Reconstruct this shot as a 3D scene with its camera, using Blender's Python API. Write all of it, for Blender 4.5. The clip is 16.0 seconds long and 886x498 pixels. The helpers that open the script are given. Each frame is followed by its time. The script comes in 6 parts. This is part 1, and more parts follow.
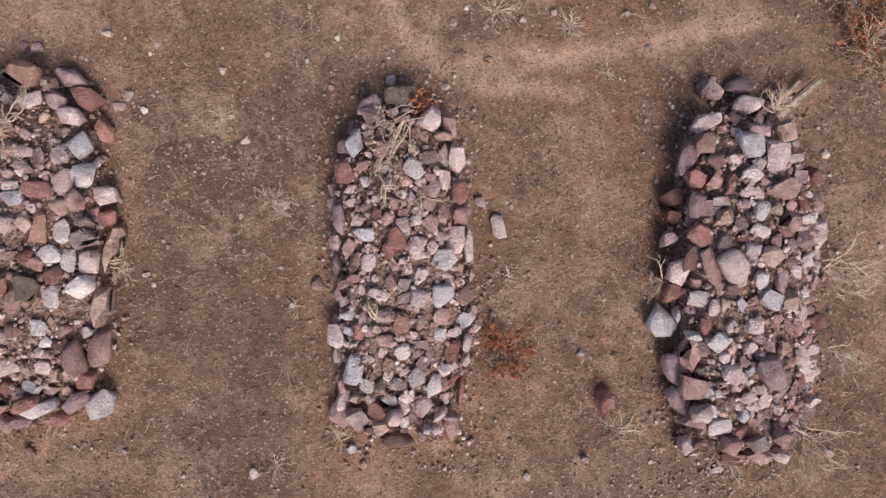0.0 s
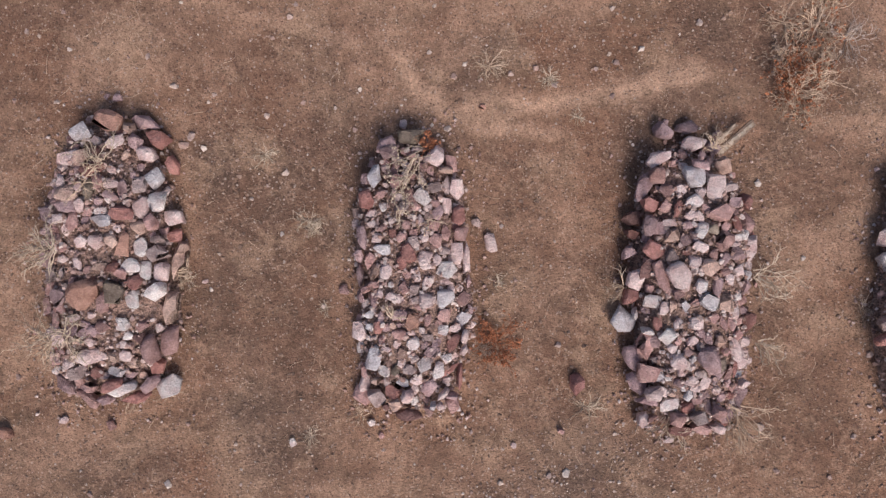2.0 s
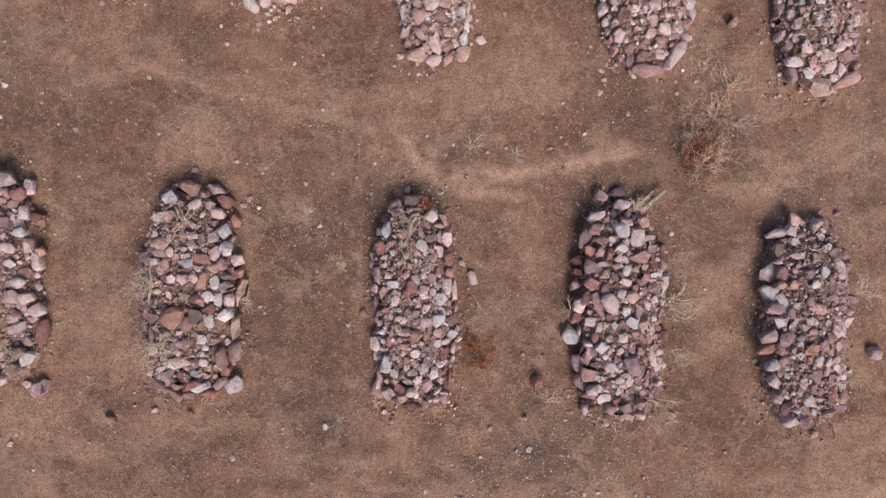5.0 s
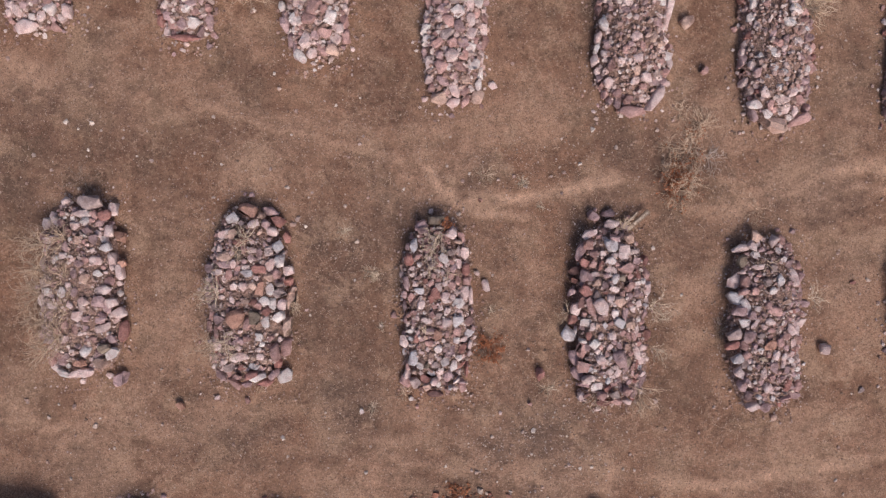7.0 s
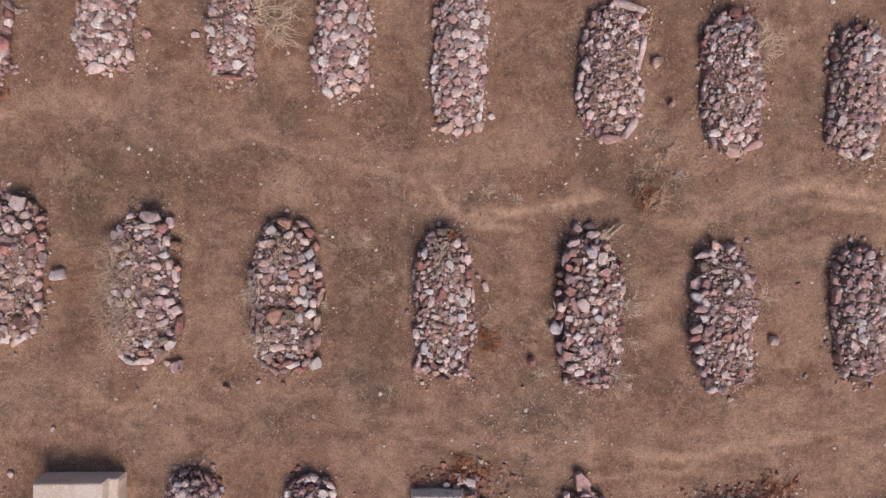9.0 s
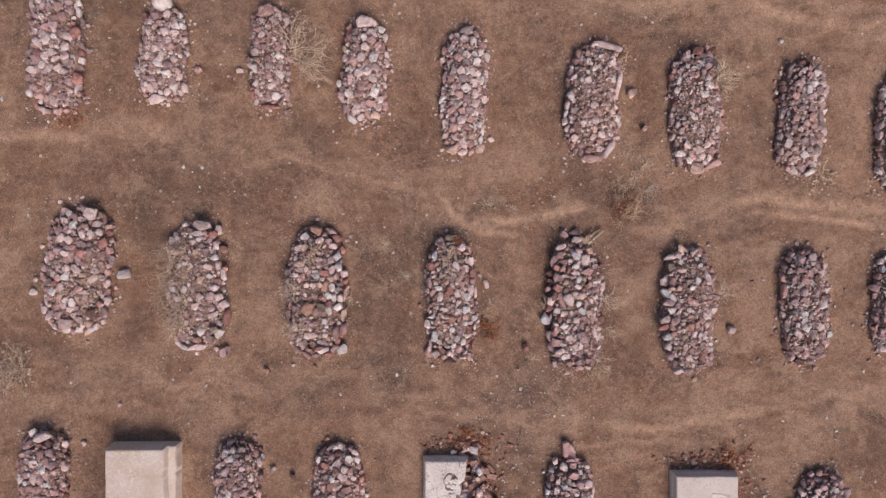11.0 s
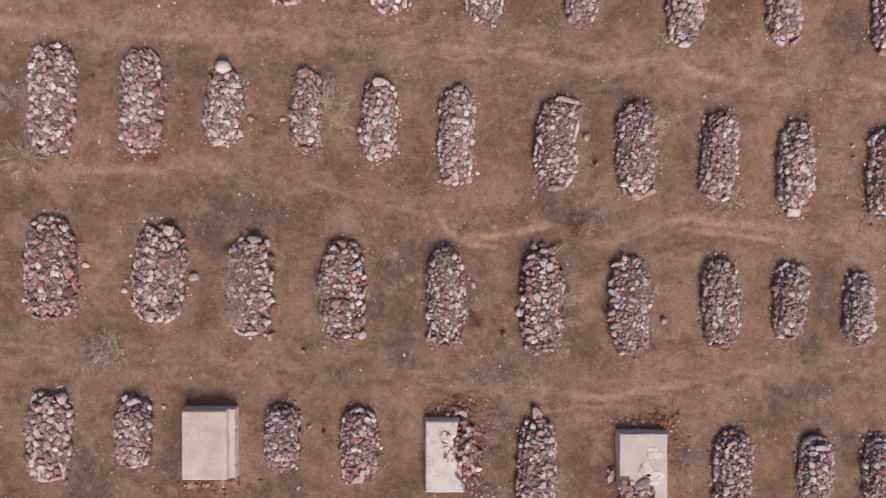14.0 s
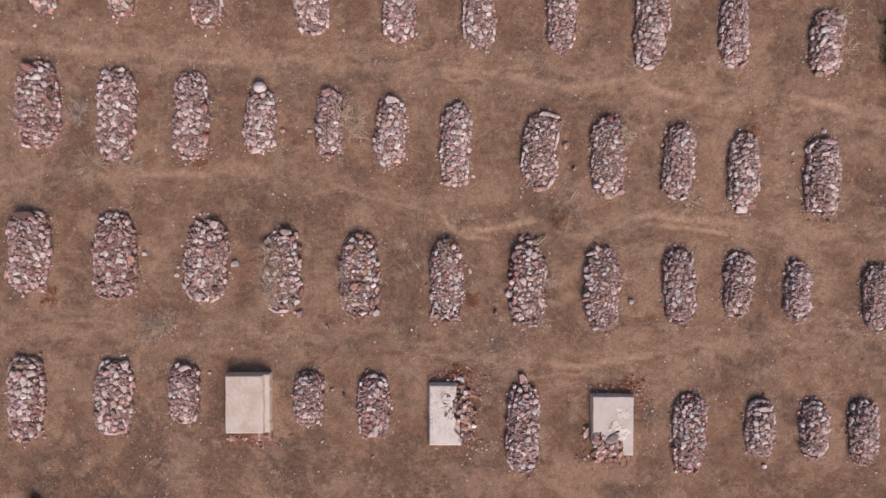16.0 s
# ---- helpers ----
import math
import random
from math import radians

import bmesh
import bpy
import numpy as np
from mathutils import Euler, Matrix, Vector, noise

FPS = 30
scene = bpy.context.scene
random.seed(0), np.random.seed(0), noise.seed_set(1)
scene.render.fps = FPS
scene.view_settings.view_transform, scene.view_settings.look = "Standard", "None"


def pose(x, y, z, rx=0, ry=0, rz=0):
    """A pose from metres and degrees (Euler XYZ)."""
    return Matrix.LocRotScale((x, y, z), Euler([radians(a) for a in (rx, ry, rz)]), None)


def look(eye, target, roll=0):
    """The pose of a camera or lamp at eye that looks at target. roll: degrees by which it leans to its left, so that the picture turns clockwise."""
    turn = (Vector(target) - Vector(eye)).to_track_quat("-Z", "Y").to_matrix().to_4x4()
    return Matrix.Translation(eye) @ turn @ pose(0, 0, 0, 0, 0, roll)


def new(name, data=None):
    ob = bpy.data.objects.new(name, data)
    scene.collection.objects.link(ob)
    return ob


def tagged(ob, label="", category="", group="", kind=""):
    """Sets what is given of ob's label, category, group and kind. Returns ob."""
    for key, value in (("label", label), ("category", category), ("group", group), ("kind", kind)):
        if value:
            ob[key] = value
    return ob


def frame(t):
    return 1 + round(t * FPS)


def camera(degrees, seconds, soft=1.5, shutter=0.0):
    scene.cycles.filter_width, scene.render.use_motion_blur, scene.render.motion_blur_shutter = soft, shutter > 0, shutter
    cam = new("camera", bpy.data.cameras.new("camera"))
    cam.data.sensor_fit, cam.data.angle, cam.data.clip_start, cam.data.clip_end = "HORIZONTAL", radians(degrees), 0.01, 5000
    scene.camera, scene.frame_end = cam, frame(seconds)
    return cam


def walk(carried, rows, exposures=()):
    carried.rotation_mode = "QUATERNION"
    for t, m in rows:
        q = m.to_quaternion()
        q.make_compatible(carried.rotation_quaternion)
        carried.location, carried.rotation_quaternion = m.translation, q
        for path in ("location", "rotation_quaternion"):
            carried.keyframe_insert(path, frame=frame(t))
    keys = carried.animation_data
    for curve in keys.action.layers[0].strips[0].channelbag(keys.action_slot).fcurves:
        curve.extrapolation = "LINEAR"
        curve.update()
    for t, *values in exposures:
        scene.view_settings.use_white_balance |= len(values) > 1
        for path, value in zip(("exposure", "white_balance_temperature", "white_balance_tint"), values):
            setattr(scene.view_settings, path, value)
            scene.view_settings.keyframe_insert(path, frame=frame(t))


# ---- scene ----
cam = camera(71.5, 16.0, soft=1.4)
PATH = [
    (0, 0.219, 0.068, 4.062, 0.20, -0.60, 0.42),
    (0.5, 0.217, 0.088, 4.249, 0.20, -0.72, 0.39),
    (1, 0.254, 0.097, 4.483, 0.40, -0.37, 0.45),
    (1.5, 0.225, 0.136, 4.736, 0.19, -0.36, 0.45),
    (2, 0.219, 0.169, 4.998, 0.08, -0.23, 0.42),
    (2.5, 0.248, 0.222, 5.227, 0.05, -0.19, 0.41),
    (3, 0.297, 0.327, 5.499, 0.15, -0.30, 0.43),
    (3.5, 0.358, 0.392, 5.814, 0.00, -0.32, 0.44),
    (4, 0.335, 0.429, 6.130, -0.08, -0.31, 0.42),
    (6.5, 0.067, 0.609, 7.615, 0.69, -0.56, 0.37),
    (7, -0.008, 0.604, 7.960, 0.67, -0.56, 0.38),
    (7.5, -0.042, 0.608, 8.286, 0.58, -0.53, 0.37),
    (8, -0.049, 0.650, 8.645, 0.39, -0.52, 0.36),
    (8.5, -0.050, 0.708, 9.026, 0.43, -0.47, 0.35),
    (9, -0.079, 0.746, 9.359, 0.35, -0.33, 0.35),
    (11.5, -0.292, 0.800, 11.524, 0.31, -0.15, 0.28),
    (12, -0.400, 0.834, 12.050, 0.10, -0.02, 0.31),
    (12.5, -0.389, 0.952, 12.587, -0.15, -0.07, 0.34),
    (13, -0.213, 1.022, 13.110, -0.14, 0.12, 0.37),
    (13.5, -0.118, 1.074, 13.661, -0.13, 0.13, 0.35),
    (14, -0.015, 1.130, 14.217, -0.27, 0.28, 0.36),
    (14.5, 0.045, 1.109, 14.884, -0.31, 0.34, 0.37),
    (15, 0.144, 1.080, 15.520, -0.38, 0.55, 0.40),
    (15.5, 0.202, 1.040, 16.175, -0.41, 0.83, 0.44),
    (16, 0.184, 0.955, 16.840, -0.42, 1.03, 0.43),
]
walk(cam, [(row[0], pose(*row[1:])) for row in PATH], exposures=[(0.0, -0.02, 6720, 17.5), (7.0, -0.11, 6900, 21.0), (16.0, -0.18, 7000, 21.5)])

# ---- light ----
SUN_FROM = Vector((0.44, -1.14, 1.1)).normalized()          # towards the veiled sun
world = bpy.data.worlds.new("sky")
scene.world = world
world.use_nodes = True
sky = world.node_tree.nodes.new("ShaderNodeTexSky")
sky.sky_type, sky.sun_disc = "NISHITA", False
sky.sun_elevation = math.asin(SUN_FROM.z)
sky.sun_rotation = math.atan2(SUN_FROM.x, SUN_FROM.y)
sky.dust_density = 4.0
world.node_tree.links.new(sky.outputs[0], world.node_tree.nodes["Background"].inputs[0])
world.node_tree.nodes["Background"].inputs[1].default_value = 0.097
sun_data = bpy.data.lights.new("sun", "SUN")
sun_data.energy, sun_data.angle, sun_data.color = 2.5, radians(30), (1.0, 0.93, 0.86)
sun = new("sun", sun_data)
sun.matrix_world = look(SUN_FROM * 30, (0, 0, 0))


# ---- materials ----
def shader(name, rough=0.9):
    m = bpy.data.materials.new(name)
    m.use_nodes = True
    t = m.node_tree
    b = t.nodes["Principled BSDF"]
    b.inputs["Roughness"].default_value = rough
    b.inputs["Specular IOR Level"].default_value = 0.25
    return m, t, b


def put(t, kind, **values):
    n = t.nodes.new(kind)
    for k, v in values.items():
        n.inputs[k.replace("_", " ")].default_value = v
    return n


def noise_at(t, where, scale, detail=4.0, rough=0.6):
    n = put(t, "ShaderNodeTexNoise", Scale=scale, Detail=detail, Roughness=rough)
    t.links.new(where, n.inputs["Vector"])
    return n.outputs["Fac"]


def spread(t, value, low, high, a=0.0, b=1.0):
    n = put(t, "ShaderNodeMapRange", From_Min=low, From_Max=high, To_Min=a, To_Max=b)
    t.links.new(value, n.inputs["Value"])
    return n.outputs[0]


def blend(t, fac, a, b, how="MIX"):
    n = t.nodes.new("ShaderNodeMix")
    n.data_type, n.blend_type = "RGBA", how
    for socket, v in ((n.inputs[0], fac), (n.inputs[6], a), (n.inputs[7], b)):
        if isinstance(v, bpy.types.NodeSocket):
            t.links.new(v, socket)
        elif isinstance(v, (int, float)):
            socket.default_value = v
        else:
            socket.default_value = (*v, 1)
    return n.outputs[2]


def times(t, colour, value):
    n = t.nodes.new("ShaderNodeVectorMath")
    n.operation = "SCALE"
    t.links.new(colour, n.inputs[0])
    t.links.new(value, n.inputs["Scale"])
    return n.outputs[0]


def maths(t, how, a, b=0.0):
    n = t.nodes.new("ShaderNodeMath")
    n.operation = how
    for socket, v in ((n.inputs[0], a), (n.inputs[1], b)):
        if isinstance(v, bpy.types.NodeSocket):
            t.links.new(v, socket)
        else:
            socket.default_value = v
    return n.outputs[0]


def relief(t, b, height, strength, distance):
    n = put(t, "ShaderNodeBump", Strength=strength, Distance=distance)
    t.links.new(height, n.inputs["Height"])
    t.links.new(n.outputs[0], b.inputs["Normal"])


def ground_material():
    m, t, b = shader("dry_soil", 0.95)
    p = t.nodes.new("ShaderNodeNewGeometry").outputs["Position"]
    a = t.nodes.new("ShaderNodeAttribute")
    a.attribute_name = "soil"
    split = t.nodes.new("ShaderNodeSeparateColor")
    t.links.new(a.outputs["Color"], split.inputs[0])
    trodden, gravelly, ochre = split.outputs[0], split.outputs[1], split.outputs[2]
    c = blend(t, ochre, (0.186, 0.112, 0.08), (0.240, 0.136, 0.091))
    c = blend(t, maths(t, "MULTIPLY", spread(t, noise_at(t, p, 1.9, 5.0, 0.65), 0.5, 0.66), 0.6), c, (0.192, 0.132, 0.091))
    c = blend(t, trodden, c, (0.5, 0.335, 0.24))
    c = blend(t, gravelly, c, (0.138, 0.097, 0.077))
    crust = spread(t, noise_at(t, p, 1.8, 10.0, 0.64), 0.535, 0.585)
    c = blend(t, maths(t, "MULTIPLY", maths(t, "MULTIPLY", crust, spread(t, noise_at(t, p, 0.55, 3.0), 0.38, 0.6, 0.3, 1.0)), 0.7), c, (0.385, 0.265, 0.187))
    damp = spread(t, noise_at(t, p, 2.3, 9.0, 0.66), 0.53, 0.61)
    c = blend(t, maths(t, "MULTIPLY", maths(t, "MULTIPLY", damp, spread(t, noise_at(t, p, 0.48, 3.0), 0.42, 0.6, 1.0, 0.2)), 0.45), c, (0.14, 0.1, 0.073))
    mid = noise_at(t, p, 7.0, 6.0, 0.7)
    c = times(t, c, spread(t, mid, 0.3, 0.7, 0.72, 1.28))
    # thin washed threads of paler silt
    thread = noise_at(t, p, 3.1, 6.0, 0.62)
    line = spread(t, maths(t, "ABSOLUTE", maths(t, "SUBTRACT", thread, 0.5)), 0.0, 0.026, 1.0, 0.0)
    where = spread(t, noise_at(t, p, 1.1, 3.0), 0.4, 0.56)
    c = blend(t, maths(t, "MULTIPLY", maths(t, "MULTIPLY", line, where), 0.5), c, (0.46, 0.32, 0.235))
    c = times(t, c, spread(t, noise_at(t, p, 22.0, 3.0, 0.8), 0.32, 0.68, 0.82, 1.2))
    fine = noise_at(t, p, 55.0, 4.0, 0.75)
    c = times(t, c, spread(t, fine, 0.3, 0.7, 0.74, 1.26))
    cell = put(t, "ShaderNodeTexVoronoi", Scale=85.0)
    t.links.new(p, cell.inputs["Vector"])
    grain = t.nodes.new("ShaderNodeSeparateColor")
    t.links.new(cell.outputs["Color"], grain.inputs[0])
    c = times(t, c, spread(t, grain.outputs[0], 0.0, 1.0, 0.84, 1.16))
    speck = spread(t, grain.outputs[1], 0.968, 0.974)
    c = blend(t, maths(t, "MULTIPLY", speck, 0.75), c, (0.47, 0.37, 0.31))
    dark = spread(t, grain.outputs[2], 0.93, 0.94)
    c = blend(t, maths(t, "MULTIPLY", dark, 0.6), c, (0.07, 0.045, 0.04))
    t.links.new(c, b.inputs["Base Color"])
    h = maths(t, "ADD", fine, maths(t, "MULTIPLY", cell.outputs["Distance"], -0.8))
    relief(t, b, maths(t, "ADD", h, maths(t, "MULTIPLY", mid, 1.6)), 0.65, 0.012)
    return m


def rock_material(name, colour, vein=(0.42, 0.33, 0.31), streak=0.3):
    m, t, b = shader(name, 0.82)
    p = t.nodes.new("ShaderNodeNewGeometry").outputs["Position"]
    rnd = t.nodes.new("ShaderNodeObjectInfo").outputs["Random"]
    coarse = noise_at(t, p, 9.0, 5.0, 0.65)
    grain = noise_at(t, p, 70.0, 4.0, 0.7)
    light = tuple(min(0.8, v * 1.2) for v in colour)
    deep = 0.85 if min(colour) > 0.5 else 0.68
    dusk = (colour[0] * deep, colour[1] * deep * 0.9, colour[2] * deep * 0.89)
    c = blend(t, spread(t, coarse, 0.36, 0.64), dusk, light)
    c = times(t, c, spread(t, rnd, 0.0, 1.0, 0.9 if min(colour) > 0.56 else 0.66, 1.14 if min(colour) > 0.56 else 1.3))
    vein_mask = maths(t, "MULTIPLY", spread(t, noise_at(t, p, 17.0, 3.0, 0.8), 0.56, 0.68), streak)
    c = blend(t, vein_mask, c, vein)
    dust = maths(t, "MULTIPLY", spread(t, noise_at(t, p, 5.0, 4.0, 0.6), 0.55, 0.75), 0.2)
    c = blend(t, dust, c, (0.24, 0.16, 0.115))
    c = times(t, c, spread(t, grain, 0.3, 0.7, 0.72, 1.28))
    t.links.new(c, b.inputs["Base Color"])
    relief(t, b, maths(t, "ADD", coarse, maths(t, "MULTIPLY", grain, 0.6)), 1.0, 0.03)
    return m


def mixed_material(name, stops, rough=0.9):
    """Many small pieces in one mesh, each with a colour of its own."""
    m, t, b = shader(name, rough)
    g = t.nodes.new("ShaderNodeNewGeometry")
    ramp = t.nodes.new("ShaderNodeValToRGB")
    ramp.color_ramp.interpolation = "CONSTANT"
    e = ramp.color_ramp.elements
    for k, colour in enumerate(stops):
        where = k / len(stops)
        item = e[k] if k < 2 else e.new(where)
        item.position, item.color = where, (*colour, 1)
    t.links.new(g.outputs["Random Per Island"], ramp.inputs[0])
    c = times(t, ramp.outputs[0], spread(t, noise_at(t, g.outputs["Position"], 60.0), 0.3, 0.7, 0.7, 1.3))
    t.links.new(c, b.inputs["Base Color"])
    relief(t, b, noise_at(t, g.outputs["Position"], 120.0), 0.5, 0.006)
    return m


def earth_material():
    m, t, b = shader("grave_earth", 0.95)
    p = t.nodes.new("ShaderNodeNewGeometry").outputs["Position"]
    c = blend(t, spread(t, noise_at(t, p, 14.0, 5.0), 0.35, 0.65), (0.235, 0.16, 0.132), (0.37, 0.26, 0.22))
    cell = put(t, "ShaderNodeTexVoronoi", Scale=60.0)
    t.links.new(p, cell.inputs["Vector"])
    grain = t.nodes.new("ShaderNodeSeparateColor")
    t.links.new(cell.outputs["Color"], grain.inputs[0])
    c = times(t, c, spread(t, grain.outputs[0], 0.0, 1.0, 0.55, 1.5))
    t.links.new(c, b.inputs["Base Color"])
    relief(t, b, maths(t, "ADD", noise_at(t, p, 40.0), cell.outputs["Distance"]), 0.9, 0.015)
    return m


def plaster_material(name, colour, stain, cracks=0.6, line=(0.2, 0.15, 0.12), mesh=3.2, broad=0.02, low=0.48):
    m, t, b = shader(name, 0.85)
    p = t.nodes.new("ShaderNodeNewGeometry").outputs["Position"]
    c = blend(t, spread(t, noise_at(t, p, 2.2, 5.0), 0.4, 0.62), colour, stain)
    c = blend(t, maths(t, "MULTIPLY", spread(t, noise_at(t, p, 11.0, 5.0, 0.7), 0.55, 0.7), 0.6), c, (0.72, 0.68, 0.63))
    edge = t.nodes.new("ShaderNodeTexVoronoi")
    edge.feature = "DISTANCE_TO_EDGE"
    edge.inputs["Scale"].default_value = mesh
    warp = t.nodes.new("ShaderNodeVectorMath")
    warp.operation = "ADD"
    wob = put(t, "ShaderNodeTexNoise", Scale=6.0)
    t.links.new(p, wob.inputs["Vector"])
    t.links.new(p, warp.inputs[0])
    t.links.new(wob.outputs["Color"], warp.inputs[1])
    t.links.new(warp.outputs[0], edge.inputs["Vector"])
    crack = spread(t, edge.outputs["Distance"], 0.0, broad, 1.0, 0.0)
    some = spread(t, noise_at(t, p, 1.3), low, low + 0.1)
    c = blend(t, maths(t, "MULTIPLY", maths(t, "MULTIPLY", crack, some), cracks), c, line)
    spots = spread(t, noise_at(t, p, 26.0, 3.0, 0.7), 0.66, 0.72)
    c = blend(t, maths(t, "MULTIPLY", spots, 0.5), c, (0.22, 0.17, 0.14))
    c = times(t, c, spread(t, noise_at(t, p, 60.0), 0.3, 0.7, 0.88, 1.12))
    t.links.new(c, b.inputs["Base Color"])
    relief(t, b, noise_at(t, p, 22.0, 6.0, 0.7), 0.5, 0.02)
    return m


def plain_material(name, colour, second, scale=30.0, rough=0.85):
    m, t, b = shader(name, rough)
    g = t.nodes.new("ShaderNodeNewGeometry")
    c = blend(t, spread(t, noise_at(t, g.outputs["Position"], scale), 0.35, 0.65), colour, second)
    c = times(t, c, spread(t, g.outputs["Random Per Island"], 0.0, 1.0, 0.7, 1.25))
    t.links.new(c, b.inputs["Base Color"])
    return m


SOIL = ground_material()
EARTH = earth_material()
ROCKS = {}
for key, name, colour in (("W", "white_quartz", (0.82, 0.77, 0.77)), ("L", "pale_pink_stone", (0.72, 0.585, 0.58)),
                          ("P", "pink_stone", (0.53, 0.355, 0.34)), ("R", "red_stone", (0.41, 0.22, 0.2)),
                          ("T", "tan_stone", (0.61, 0.46, 0.395)), ("G", "grey_stone", (0.48, 0.405, 0.4)),
                          ("B", "blue_grey_stone", (0.57, 0.58, 0.615)), ("D", "dark_stone", (0.2, 0.125, 0.12)),
                          ("O", "orange_stone", (0.54, 0.335, 0.27)), ("M", "mauve_stone", (0.48, 0.36, 0.375)),
                          ("N", "olive_grey_stone", (0.33, 0.285, 0.235))):
    ROCKS[key] = rock_material(name, colour)
RUBBLE = mixed_material("small_rubble", [(0.47, 0.35, 0.325), (0.31, 0.215, 0.19), (0.57, 0.46, 0.44), (0.37, 0.25, 0.22),
                                         (0.41, 0.33, 0.31), (0.26, 0.18, 0.16), (0.64, 0.56, 0.54), (0.42, 0.3, 0.275)])
PEBBLE = mixed_material("ground_pebbles", [(0.29, 0.2, 0.155), (0.21, 0.15, 0.122), (0.38, 0.28, 0.23), (0.25, 0.18, 0.145),
                                           (0.27, 0.19, 0.15), (0.2, 0.145, 0.118), (0.48, 0.4, 0.35), (0.31, 0.225, 0.18)])
PALE = mixed_material("pale_chips", [(0.5, 0.42, 0.38), (0.38, 0.28, 0.25), (0.62, 0.56, 0.52), (0.44, 0.35, 0.32)])
CRUMBS = mixed_material("brick_crumbs", [(0.3, 0.14, 0.105), (0.22, 0.11, 0.09), (0.42, 0.2, 0.14), (0.55, 0.46, 0.4), (0.28, 0.16, 0.13), (0.36, 0.18, 0.14)])
STRAW = plain_material("dry_straw", (0.68, 0.56, 0.44), (0.52, 0.4, 0.3))
TWIG = plain_material("grey_twigs", (0.42, 0.335, 0.275), (0.26, 0.195, 0.16))
ASH = plain_material("ash_grey_twigs", (0.58, 0.51, 0.46), (0.44, 0.37, 0.33))
RUST = plain_material("rust_brown_twigs", (0.44, 0.185, 0.1), (0.3, 0.13, 0.075))
GREEN = plain_material("dull_green_leaves", (0.10, 0.105, 0.06), (0.06, 0.06, 0.04))
LEAF = plain_material("pale_dry_leaves", (0.68, 0.59, 0.48), (0.52, 0.43, 0.33))
CREAM = plaster_material("cream_plaster", (0.68, 0.61, 0.56), (0.60, 0.50, 0.42), 0.7, (0.84, 0.81, 0.78), 3.4, 0.045, 0.34)
WHITE = plaster_material("white_plaster", (0.79, 0.76, 0.74), (0.69, 0.64, 0.61), 0.95, (0.14, 0.1, 0.09), 4.0, 0.035, 0.42)
CEMENT = plaster_material("grey_cement", (0.69, 0.64, 0.615), (0.61, 0.555, 0.52), 0.5)
PASTE = plaster_material("creamy_plaster", (0.86, 0.82, 0.76), (0.74, 0.68, 0.6), 0.3)
BRICK = rock_material("red_brick", (0.45, 0.28, 0.235), (0.64, 0.56, 0.5), 0.85)
WOOD = plain_material("weathered_wood", (0.27, 0.21, 0.165), (0.16, 0.115, 0.09), 40.0)
PAINT = plain_material("flaking_white_paint", (0.55, 0.5, 0.43), (0.36, 0.29, 0.22), 35.0)


# ---- ground ----
GRAVES = {}


def lattice(x, y, seed):
    """Smooth random values over the plan, one cell a metre."""
    xi, yi = np.floor(x).astype(np.int64), np.floor(y).astype(np.int64)
    fx, fy = x - xi, y - yi
    fx, fy = fx * fx * (3 - 2 * fx), fy * fy * (3 - 2 * fy)

    def value(a, b):
        h = (a * 374761393 + b * 668265263 + seed * 974634743) & 0x7FFFFFFF
        h = ((h ^ (h >> 13)) * 1274126177) & 0x7FFFFFFF
        return ((h ^ (h >> 16)) & 0xFFFF) / 65535.0
    low = value(xi, yi) * (1 - fx) + value(xi + 1, yi) * fx
    high = value(xi, yi + 1) * (1 - fx) + value(xi + 1, yi + 1) * fx
    return low * (1 - fy) + high * fy


def fractal(x, y, scale, seed, octaves=4):
    total, amp, norm = 0.0, 1.0, 0.0
    for k in range(octaves):
        c, d = math.cos(0.6 + 1.1 * k + seed), math.sin(0.6 + 1.1 * k + seed)
        total = total + amp * lattice((c * x - d * y) * scale + 17.3 * k, (d * x + c * y) * scale - 9.1 * k, seed + k)
        norm += amp
        amp *= 0.55
        scale *= 2.03
    return total / norm


def near_line(x, y, line):
    best = np.full(np.shape(x), 99.0)
    for (ax, ay), (bx, by) in zip(line, line[1:]):
        dx, dy = bx - ax, by - ay
        k = np.clip(((x - ax) * dx + (y - ay) * dy) / (dx * dx + dy * dy), 0, 1)
        best = np.minimum(best, np.hypot(x - ax - k * dx, y - ay - k * dy))
    return best


